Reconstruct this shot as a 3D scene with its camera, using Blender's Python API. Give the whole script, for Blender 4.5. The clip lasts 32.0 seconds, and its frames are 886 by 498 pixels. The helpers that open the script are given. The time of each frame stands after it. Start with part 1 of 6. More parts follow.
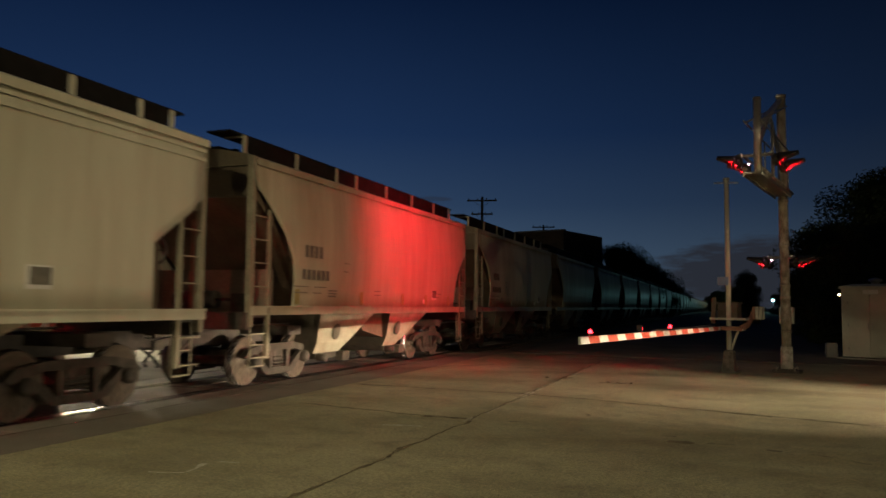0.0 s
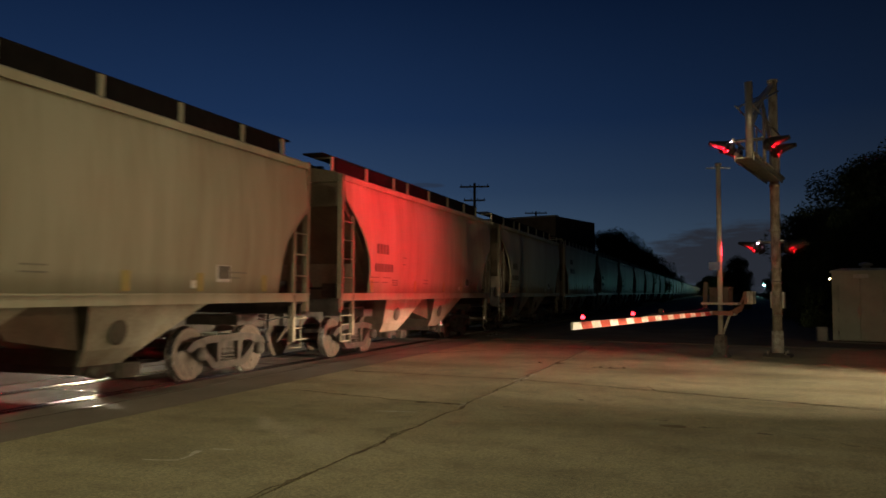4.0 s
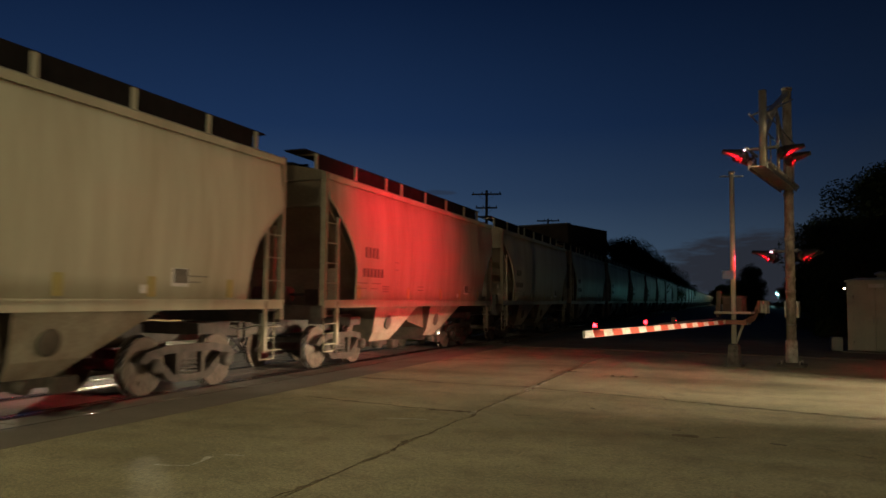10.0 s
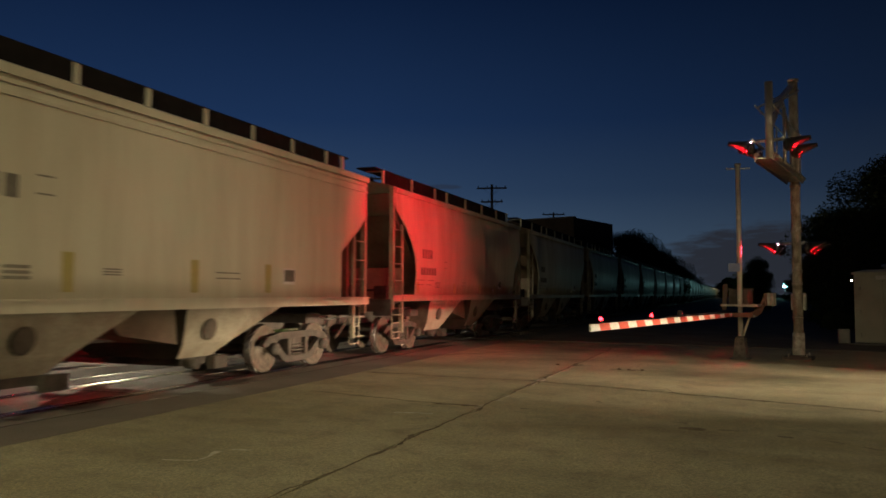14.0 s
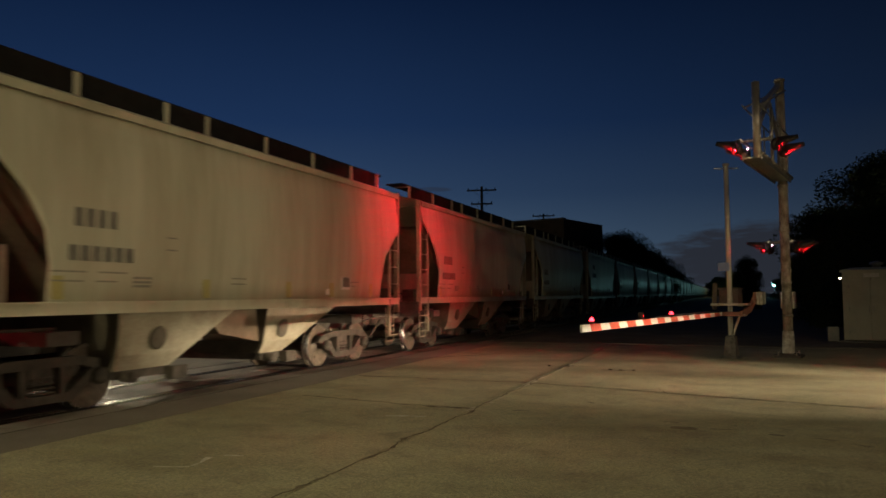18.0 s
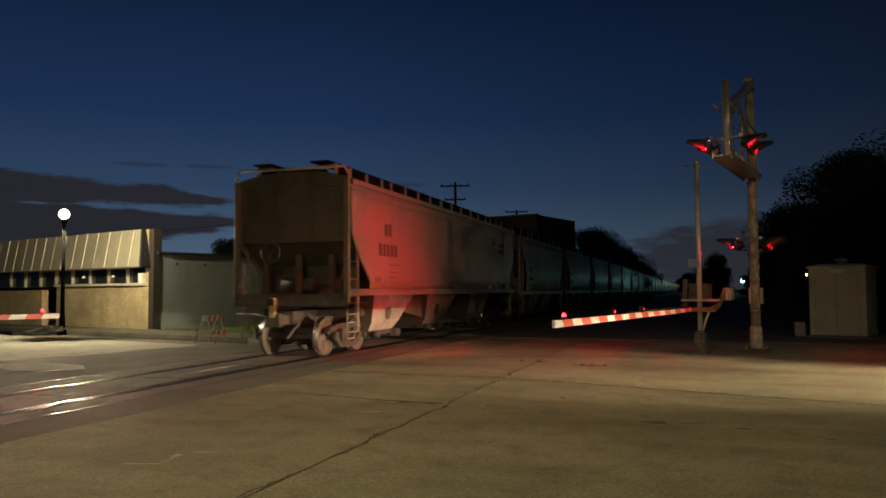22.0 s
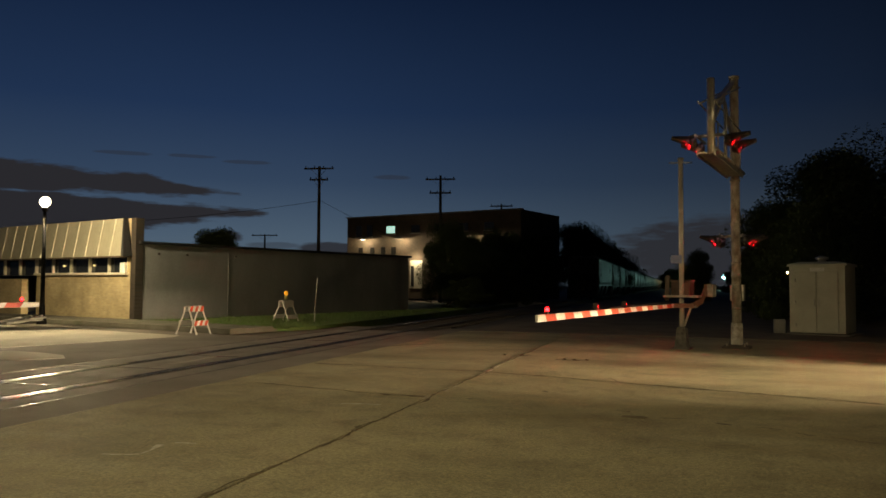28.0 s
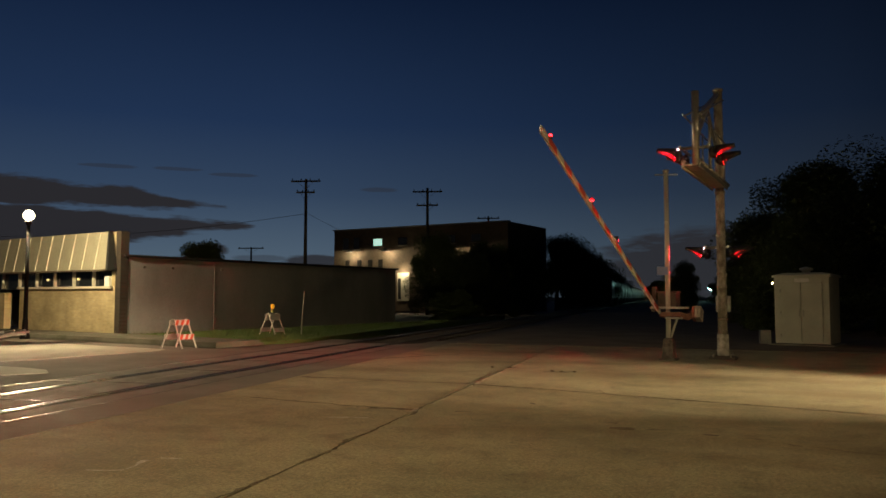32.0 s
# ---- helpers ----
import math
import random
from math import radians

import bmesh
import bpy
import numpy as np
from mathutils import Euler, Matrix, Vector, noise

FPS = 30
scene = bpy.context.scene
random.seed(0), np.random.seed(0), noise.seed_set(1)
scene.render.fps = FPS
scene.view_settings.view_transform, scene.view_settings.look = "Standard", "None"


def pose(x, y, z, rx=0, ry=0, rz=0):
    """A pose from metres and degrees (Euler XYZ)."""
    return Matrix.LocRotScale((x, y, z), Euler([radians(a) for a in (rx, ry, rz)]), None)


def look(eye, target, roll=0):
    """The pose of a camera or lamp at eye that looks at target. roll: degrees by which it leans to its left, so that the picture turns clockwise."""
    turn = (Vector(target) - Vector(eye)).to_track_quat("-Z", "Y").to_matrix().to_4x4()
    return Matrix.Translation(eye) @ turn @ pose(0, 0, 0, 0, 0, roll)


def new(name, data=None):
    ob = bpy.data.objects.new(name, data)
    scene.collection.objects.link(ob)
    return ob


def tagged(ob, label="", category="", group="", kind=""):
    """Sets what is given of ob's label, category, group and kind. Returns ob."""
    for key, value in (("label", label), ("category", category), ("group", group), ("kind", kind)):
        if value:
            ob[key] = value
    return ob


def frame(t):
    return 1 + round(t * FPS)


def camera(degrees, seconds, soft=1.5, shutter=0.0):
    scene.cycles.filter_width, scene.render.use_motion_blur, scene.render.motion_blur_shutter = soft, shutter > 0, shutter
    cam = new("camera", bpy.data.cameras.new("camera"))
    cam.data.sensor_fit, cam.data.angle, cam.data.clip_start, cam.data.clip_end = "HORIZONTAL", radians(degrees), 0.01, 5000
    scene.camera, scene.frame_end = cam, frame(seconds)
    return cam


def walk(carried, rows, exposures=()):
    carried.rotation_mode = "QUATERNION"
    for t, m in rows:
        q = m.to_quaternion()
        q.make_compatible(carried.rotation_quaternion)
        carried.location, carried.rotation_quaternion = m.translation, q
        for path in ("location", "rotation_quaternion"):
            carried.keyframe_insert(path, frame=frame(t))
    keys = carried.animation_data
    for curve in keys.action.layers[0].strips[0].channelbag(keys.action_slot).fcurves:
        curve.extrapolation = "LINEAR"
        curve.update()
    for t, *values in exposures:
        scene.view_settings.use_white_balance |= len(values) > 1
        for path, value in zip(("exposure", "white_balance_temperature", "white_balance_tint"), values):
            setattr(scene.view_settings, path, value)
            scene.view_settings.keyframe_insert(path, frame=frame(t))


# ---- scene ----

# ---------------------------------------------------------------- camera
# Hand-held at one spot: seconds, yaw, pitch and roll in degrees. The track runs along +y.
EYE = (0.0, 0.0, 1.53)
CAMERA_TURNS = [
    (0.0, 19.97, 4.21, 0.49), (0.5, 19.52, 4.32, 0.46), (1.0, 19.51, 4.55, 0.52), (1.5, 19.61, 4.59, 0.51), (2.0, 19.54, 4.35, 0.45),
    (2.5, 19.61, 3.96, 0.35), (3.0, 19.70, 3.58, 0.16), (3.5, 19.55, 3.28, 0.22), (5.5, 19.09, 3.15, -0.10), (6.0, 19.29, 2.97, -0.26),
    (6.5, 19.52, 2.69, -0.17), (7.0, 19.73, 2.54, 0.05), (7.5, 19.67, 2.77, 0.25), (8.0, 19.60, 3.16, 0.39), (8.5, 19.84, 3.34, 0.46),
    (9.0, 20.07, 3.51, 0.47), (9.5, 20.21, 3.69, 0.40), (10.0, 20.30, 3.74, 0.50), (10.5, 20.28, 3.80, 0.42), (11.0, 20.30, 3.80, 0.37),
    (11.5, 20.28, 3.69, 0.28), (12.0, 20.28, 3.57, 0.23), (12.5, 20.35, 3.34, 0.33), (13.0, 20.34, 3.10, 0.50), (13.5, 20.51, 3.17, 0.34),
    (14.0, 20.71, 3.31, 0.19), (14.5, 20.55, 3.33, 0.05), (16.5, 19.36, 3.54, -0.19), (17.0, 19.18, 3.60, -0.14), (17.5, 19.51, 3.64, -0.41),
    (18.0, 20.00, 3.50, -0.48), (18.5, 20.13, 3.27, -0.56), (19.0, 19.93, 3.09, -0.70), (19.5, 19.68, 2.96, -0.66),
    (20.0, 19.45, 2.76, -0.67), (20.5, 19.33, 2.59, -0.69), (21.0, 18.97, 2.76, -0.51), (21.5, 18.55, 3.04, -0.45),
    (22.0, 18.01, 3.15, -0.41), (22.5, 17.58, 3.32, -0.40), (23.0, 17.36, 3.28, -0.64), (23.5, 16.98, 3.14, -0.85),
    (24.0, 16.43, 3.13, -0.99), (24.5, 16.15, 3.13, -0.85), (25.0, 16.07, 3.22, -0.60), (25.5, 16.11, 3.28, -0.35),
    (27.5, 16.83, 2.82, 0.29), (28.0, 16.85, 2.65, 0.27), (28.5, 16.82, 2.74, 0.17), (29.0, 16.74, 2.68, -0.15), (29.5, 16.42, 2.68, -0.17),
    (30.0, 16.22, 2.95, -0.07), (30.5, 16.07, 3.19, 0.04), (31.0, 16.05, 3.37, 0.01), (31.5, 16.02, 3.48, 0.05), (32.0, 15.89, 3.57, 0.02),
]


cam = camera(59.96, 32.0, soft=1.6, shutter=0.3)
walk(cam, [(t, pose(*EYE, 90 + pitch, 0, yaw) @ pose(0, 0, 0, 0, 0, roll)) for t, yaw, pitch, roll in CAMERA_TURNS], [(0.0, 0.0, 5950, 10), (21.0, 0.0, 5950, 10), (24.0, 0.15, 6900, 10), (32.0, 0.15, 6900, 10)])

# ---------------------------------------------------------------- plan, in metres
TRACK_X = -9.28                      # centre line of the track
SPEED = 10.9                         # train, metres a second along +y
ROAD = Vector((0.953, -0.302, 0))    # the street crosses the track askew
ACROSS = Vector((-0.302, -0.953, 0)) # square to the street, towards the camera
GATE = Vector((0.14, 19.6, 0))
CANTILEVER = Vector((1.43, 20.2, 0))
FAR_GATE = Vector((-16.4, 7.5, 0))
FLASH = 0.603                        # seconds between changes of the flashers
FLASH_AT = 7.47


# ---------------------------------------------------------------- node helpers
def nodes_of(name):
    m = bpy.data.materials.new(name)
    m.use_nodes = True
    nt = m.node_tree
    return m, nt, nt.nodes["Principled BSDF"]


def link(nt, a, b):
    nt.links.new(a, b)


def rgb(c):
    return (c[0], c[1], c[2], 1.0)


def noise_tex(nt, scale, detail=6.0, rough=0.6, coords="Object", stretch=None):
    tc = nt.nodes.new("ShaderNodeTexCoord")
    src = tc.outputs[coords]
    if stretch:
        mp = nt.nodes.new("ShaderNodeMapping")
        mp.inputs["Scale"].default_value = stretch
        link(nt, src, mp.inputs["Vector"])
        src = mp.outputs["Vector"]
    n = nt.nodes.new("ShaderNodeTexNoise")
    n.inputs["Scale"].default_value, n.inputs["Detail"].default_value, n.inputs["Roughness"].default_value = scale, detail, rough
    link(nt, src, n.inputs["Vector"])
    return n.outputs["Fac"]


def ramp(nt, fac, stops):
    r = nt.nodes.new("ShaderNodeValToRGB")
    el = r.color_ramp.elements
    while len(el) < len(stops):
        el.new(0.5)
    for e, (p, c) in zip(el, stops):
        e.position, e.color = p, rgb(c)
    link(nt, fac, r.inputs["Fac"])
    return r.outputs["Color"]


def mix(nt, fac, a, b, mode="MIX"):
    m = nt.nodes.new("ShaderNodeMix")
    m.data_type, m.blend_type = "RGBA", mode
    for sock, v in ((m.inputs[0], fac), (m.inputs[6], a), (m.inputs[7], b)):
        if isinstance(v, (int, float)):
            sock.default_value = v
        elif isinstance(v, tuple):
            sock.default_value = rgb(v)
        else:
            link(nt, v, sock)
    return m.outputs[2]


def bump(nt, bsdf, height, strength=0.3, distance=0.02):
    b = nt.nodes.new("ShaderNodeBump")
    b.inputs["Strength"].default_value, b.inputs["Distance"].default_value = strength, distance
    link(nt, height, b.inputs["Height"])
    link(nt, b.outputs["Normal"], bsdf.inputs["Normal"])


def worn(name, base, dirt, scale=3.0, fine=40.0, rough=0.6, metal=0.0, amount=0.5, relief=0.15, stretch=None, vary=0.0, spec=0.5, coat=0.0, grain=1.0):
    """A surface with broad stains and fine grain."""
    m, nt, b = nodes_of(name)
    big = noise_tex(nt, scale, 5, 0.62, stretch=stretch)
    small = noise_tex(nt, fine, 4, 0.7)
    mask = ramp(nt, big, [(0.38, (0, 0, 0)), (0.72, (amount, amount, amount))])
    col = mix(nt, mask, base, dirt)
    fleck = ramp(nt, small, [(0.3, (1 - 0.28 * grain,) * 3), (0.7, (1 + 0.12 * grain,) * 3)])
    col = mix(nt, 1.0, col, fleck, "MULTIPLY")
    if vary:
        oi = nt.nodes.new("ShaderNodeObjectInfo")
        v = ramp(nt, oi.outputs["Random"], [(0, (1 - vary,) * 3), (1, (1 + vary,) * 3)])
        col = mix(nt, 1.0, col, v, "MULTIPLY")
    link(nt, col, b.inputs["Base Color"])
    b.inputs["Metallic"].default_value = metal
    b.inputs["Specular IOR Level"].default_value = spec
    rr = ramp(nt, big, [(0.3, (rough * 0.85,) * 3), (0.7, (min(1, rough * 1.2),) * 3)])
    link(nt, rr, b.inputs["Roughness"])
    if coat:
        b.inputs["Coat Weight"].default_value, b.inputs["Coat Roughness"].default_value = coat, 0.22
    if relief:
        bump(nt, b, small, relief, 0.01)
    return m


def glow(name, color, strength):
    m, nt, b = nodes_of(name)
    b.inputs["Base Color"].default_value = rgb(color)
    b.inputs["Emission Color"].default_value = rgb(color)
    b.inputs["Emission Strength"].default_value = strength
    b.inputs["Roughness"].default_value = 0.3
    return m


# ---------------------------------------------------------------- sky: the last blue of dusk, dark cloud banks low down
def build_world():
    w = bpy.data.worlds.new("dusk_sky")
    scene.world = w
    w.use_nodes = True
    nt = w.node_tree
    bg = nt.nodes["Background"]
    tc = nt.nodes.new("ShaderNodeTexCoord")
    sep = nt.nodes.new("ShaderNodeSeparateXYZ")
    link(nt, tc.outputs["Generated"], sep.inputs[0])

    def math_node(op, a, b=None, clamp=False):
        n = nt.nodes.new("ShaderNodeMath")
        n.operation, n.use_clamp = op, clamp
        for sock, v in zip(n.inputs, (a, b)):
            if v is None:
                continue
            if isinstance(v, (int, float)):
                sock.default_value = v
            else:
                link(nt, v, sock)
        return n.outputs[0]

    x, y, z = sep.outputs
    # height in the sky, and bearing from the track towards the afterglow
    up = math_node("MAXIMUM", z, 0.0)
    bearing = math_node("ARCTAN2", x, y)
    grad = ramp(nt, up, [(0.0, (0.080, 0.122, 0.150)), (0.06, (0.056, 0.098, 0.140)), (0.13, (0.0265, 0.054, 0.098)), (0.22, (0.0112, 0.0295, 0.073)),
                         (0.38, (0.0038, 0.0115, 0.034)), (0.7, (0.0020, 0.0060, 0.021)), (1.0, (0.0016, 0.0048, 0.018))])
    away = math_node("ABSOLUTE", math_node("ADD", bearing, 0.66))
    dim = ramp(nt, math_node("MULTIPLY", away, 0.4), [(0.0, (1.32,) * 3), (0.08, (1.27,) * 3), (0.17, (1.01,) * 3), (0.22, (0.86,) * 3), (0.345, (0.66, 0.57, 0.51)), (0.42, (0.17, 0.16, 0.16)), (1.0, (0.07,) * 3)])
    sky = mix(nt, 1.0, grad, dim, "MULTIPLY")

    comb = nt.nodes.new("ShaderNodeCombineXYZ")
    link(nt, math_node("MULTIPLY", bearing, 9.0), comb.inputs[0])
    link(nt, math_node("MULTIPLY", z, 48.0), comb.inputs[1])
    n = nt.nodes.new("ShaderNodeTexNoise")
    n.inputs["Scale"].default_value, n.inputs["Detail"].default_value, n.inputs["Roughness"].default_value = 2.4, 8.0, 0.60
    link(nt, comb.outputs[0], n.inputs["Vector"])
    wobble = math_node("SUBTRACT", n.outputs["Fac"], 0.5)

    def bank(at, height, wide, tall, ragged):
        """One long cloud: a soft ellipse in bearing and height with a ragged rim."""
        u = math_node("DIVIDE", math_node("SUBTRACT", bearing, at), wide)
        v = math_node("DIVIDE", math_node("SUBTRACT", z, height), tall)
        d = math_node("ADD", math_node("MULTIPLY", u, u), math_node("MULTIPLY", v, v))
        d = math_node("ADD", d, math_node("MULTIPLY", wobble, ragged * 3.0))
        return math_node("SUBTRACT", 1.0, math_node("MULTIPLY", math_node("SUBTRACT", d, 0.62), 1.7, True), True)

    def along(stops, scale):
        """A height that changes with the bearing."""
        r = ramp(nt, math_node("DIVIDE", math_node("ADD", bearing, 1.0), 0.55, True), [((at + 1.0) / 0.55, (h * scale,) * 3) for at, h in stops])
        return math_node("DIVIDE", r, scale)

    def layer(stops):
        """A long cloud between two wavering edges."""
        top = along([(at, hi) for at, hi, lo in stops], 5.0)
        foot = along([(at, lo) for at, hi, lo in stops], 5.0)
        d = math_node("MINIMUM", math_node("SUBTRACT", top, z), math_node("SUBTRACT", z, foot))
        d = math_node("ADD", d, math_node("MULTIPLY", wobble, 0.022))
        return math_node("ADD", math_node("MULTIPLY", d, 230.0), 0.5, True)

    cover = None
    for c in [layer(s) for s in CLOUD_LAYERS] + [math_node("MULTIPLY", bank(*s), 0.45 if s[3] < 0.005 else 0.9) for s in CLOUD_BANKS]:
        cover = c if cover is None else math_node("MAXIMUM", cover, c)
    sky = mix(nt, cover, sky, CLOUD_COLOR)
    sky = mix(nt, 1.0, sky, (0.80, 0.735, 0.78), 'MULTIPLY')
    link(nt, sky, bg.inputs["Color"])
    bg.inputs["Strength"].default_value = SKY_STRENGTH


SKY_STRENGTH = 1.0
CLOUD_COLOR = (0.0240, 0.0265, 0.0310)
# bearing, upper and lower edge
CLOUD_LAYERS = [[(-0.98, 0.148, 0.10), (-0.817, 0.141, 0.104), (-0.738, 0.1325, 0.109), (-0.665, 0.1320, 0.107), (-0.629, 0.1225, 0.107), (-0.606, 0.1185, 0.108), (-0.555, 0.1130, 0.1120), (-0.535, 0.10, 0.125)],
                [(-0.98, 0.115, 0.05), (-0.817, 0.107, 0.058), (-0.746, 0.1035, 0.062), (-0.674, 0.0985, 0.067), (-0.606, 0.0962, 0.0766), (-0.559, 0.0946, 0.0830), (-0.520, 0.0905, 0.0895), (-0.50, 0.080, 0.10)]]
# bearing, height, half width, half height, raggedness
CLOUD_BANKS = [(-0.570, 0.0590, 0.020, 0.008, 0.7), (-0.51, 0.049, 0.035, 0.004, 0.8), (-0.44, 0.046, 0.045, 0.008, 0.8), (-0.69, 0.1555, 0.032, 0.0026, 1.2), (-0.61, 0.1562, 0.030, 0.0022, 1.3),
               (-0.546, 0.152, 0.028, 0.0022, 1.4), (-0.361, 0.1385, 0.024, 0.0034, 1.0), (0.07, 0.040, 0.15, 0.046, 0.6), (0.25, 0.04, 0.16, 0.045, 0.6)]
build_world()


def lamp(name, kind, where, color, power, target=None, size=0.1, cone=60, blend=0.5):
    d = bpy.data.lights.new(name, kind)
    d.energy, d.color = power, color
    if kind == "AREA":
        d.size = size
    else:
        d.shadow_soft_size = size
    if kind == "SPOT":
        d.spot_size, d.spot_blend = radians(cone), blend
    ob = new(name, d)
    ob.matrix_world = look(where, target) if target is not None else pose(*where)
    return ob


# street lamps behind the camera and out of the picture
lamp("street_light_behind", "SPOT", (-4.5, -6.0, 7.5), (1.0, 0.84, 0.46), 3650, (-4.8, 5.0, 0.0), 0.25, 68, 1.0)
# added overhead fill, unseen; no street lamp is known at this spot
lamp("street_light_over", "POINT", (-2.6, 9.5, 6.8), (1.0, 0.82, 0.47), 92, size=0.25)
lamp("street_light_side", "SPOT", (14.0, 4.0, 8.5), (1.0, 0.76, 0.40), 1470, (-1.0, 8.0, 0.0), 0.25, 112, 0.6)
# the headlights of a waiting vehicle beyond the right edge
HEADING = Vector((-0.995, 0.10, 0))
for side in (-1, 1):
    p = Vector((12.0, 12.6, 0.82)) + ACROSS * side * 0.62
    lamp("headlight_beam", "SPOT", p, (1.0, 0.78, 0.49), 23500, p + HEADING * 10 + ACROSS * side * 0.4 - Vector((0, 0, 0.40)), 0.012, 28, 1.0)
    lamp("headlight_spill", "SPOT", p, (1.0, 0.76, 0.48), 12000, (-1.5, 17.8, -0.45), 0.012, 18, 1.0)
# added low fill for the lower car sides, from far along the street
lamp("headlight_distant", "SPOT", (24.0, 6.5, 1.0), (1.0, 0.82, 0.52), 3600, (-8.0, 9.6, 0.7), 0.10, 17, 1.0)
# the globe lamp on the far pavement, and the yard lamp down the line
lamp("globe_light", "POINT", (-20.62, 21.1, 4.31), (1.0, 0.83, 0.50), 1900, size=0.05)
lamp("yard_light", "POINT", (18.6, 328.5, 5.0), (0.35, 1.0, 0.88), 170, size=0.3)
# added bodiless light near the track, for teal glints on the far cars
lamp("yard_light", "POINT", (-3.6, 420.0, 6.5), (0.35, 1.0, 0.88), 120, size=0.3)

# ---------------------------------------------------------------- mesh helpers
def part(name, bm, material, parent=None, label=""):
    me = bpy.data.meshes.new(name)
    bm.normal_update()
    bm.to_mesh(me)
    bm.free()
    mats = material if isinstance(material, (list, tuple)) else [material]
    for m in mats:
        me.materials.append(m)
    ob = new(name, me)
    if parent is not None:
        ob.parent = parent
    if label:
        ob["label"] = label
    return ob


def again(ob, parent, x=0.0, y=0.0, z=0.0, rz=0.0):
    """Another piece on the same mesh."""
    o = new(ob.name.split(".")[0], ob.data)
    o.parent = parent
    o.matrix_basis = pose(x, y, z, 0, 0, rz)
    if "label" in ob:
        o["label"] = ob["label"]
    return o


def box(bm, cx, cy, cz, sx, sy, sz, m=None, mat=0):
    vs = []
    for dx in (-0.5, 0.5):
        for dy in (-0.5, 0.5):
            for dz in (-0.5, 0.5):
                p = Vector((cx + dx * sx, cy + dy * sy, cz + dz * sz))
                vs.append(bm.verts.new(m @ p if m else p))
    for q in ((0, 1, 3, 2), (4, 6, 7, 5), (0, 4, 5, 1), (2, 3, 7, 6), (0, 2, 6, 4), (1, 5, 7, 3)):
        f = bm.faces.new([vs[i] for i in q])
        f.material_index = mat
    return vs


def bbox(*args, bevel=0.01, **kw):
    bm = bmesh.new()
    box(bm, *args, **kw)
    if bevel:
        bmesh.ops.bevel(bm, geom=bm.edges[:], offset=bevel, segments=2, affect="EDGES", profile=0.6)
    return bm


def tube(bm, p0, p1, r0, r1=None, seg=10, caps=True, mat=0):
    p0, p1 = Vector(p0), Vector(p1)
    r1 = r0 if r1 is None else r1
    q = (p1 - p0).to_track_quat("Z", "Y")
    rings = []
    for p, r in ((p0, r0), (p1, r1)):
        rings.append([bm.verts.new(p + q @ Vector((r * math.cos(2 * math.pi * i / seg), r * math.sin(2 * math.pi * i / seg), 0))) for i in range(seg)])
    for i in range(seg):
        f = bm.faces.new((rings[0][i], rings[0][(i + 1) % seg], rings[1][(i + 1) % seg], rings[1][i]))
        f.smooth, f.material_index = True, mat
    if caps:
        for ring, flip in ((rings[0], True), (rings[1], False)):
            f = bm.faces.new(ring[::-1] if flip else ring)
            f.material_index = mat
    return rings


def beam(bm, p0, p1, w, h, mat=0):
    """A square bar from p0 to p1."""
    p0, p1 = Vector(p0), Vector(p1)
    d = p1 - p0
    q = d.to_track_quat("Y", "Z").to_matrix().to_4x4()
    m = Matrix.Translation((p0 + p1) / 2) @ q
    return box(bm, 0, 0, 0, w, d.length, h, m, mat)


def lathe(bm, profile, axis="Z", seg=20, at=(0, 0, 0), mat=0):
    """Profile of (radius, height) pairs turned about an axis."""
    rings = []
    for r, h in profile:
        ring = []
        for i in range(seg):
            a = 2 * math.pi * i / seg
            c, s = r * math.cos(a), r * math.sin(a)
            p = {"Z": (c, s, h), "X": (h, c, s), "Y": (c, h, s)}[axis]
            ring.append(bm.verts.new(Vector(p) + Vector(at)))
        rings.append(ring)
    for a, b in zip(rings, rings[1:]):
        for i in range(seg):
            f = bm.faces.new((a[i], a[(i + 1) % seg], b[(i + 1) % seg], b[i]))
            f.smooth, f.material_index = True, mat
    if tuple(profile[0]) != tuple(profile[-1]):
        for ring in (rings[0], rings[-1]):
            f = bm.faces.new(ring)
            f.material_index = mat
    bmesh.ops.recalc_face_normals(bm, faces=bm.faces[:])


def loft(bm, sections, closed=True, caps=True, mat=0, smooth=False):
    """Sections of equal length joined one after another."""
    rows = [[bm.verts.new(p) for p in s] for s in sections]
    n = len(rows[0])
    for a, b in zip(rows, rows[1:]):
        for i in range(n if closed else n - 1):
            f = bm.faces.new((a[i], a[(i + 1) % n], b[(i + 1) % n], b[i]))
            f.smooth, f.material_index = smooth, mat
    if caps and closed:
        for r in (rows[0], rows[-1]):
            f = bm.faces.new(r)
            f.material_index = mat
    bmesh.ops.recalc_face_normals(bm, faces=bm.faces[:])
    return rows


def thing(name, label, category, group="", m=None):
    e = new(name)
    e.empty_display_size = 0.2
    tagged(e, label, category, group)
    if m is not None:
        e.matrix_basis = m
    return e


def structure(name, bm, material, label=""):
    o = part(name, bm, material)
    tagged(o, label, "", "", "structure")
    return o


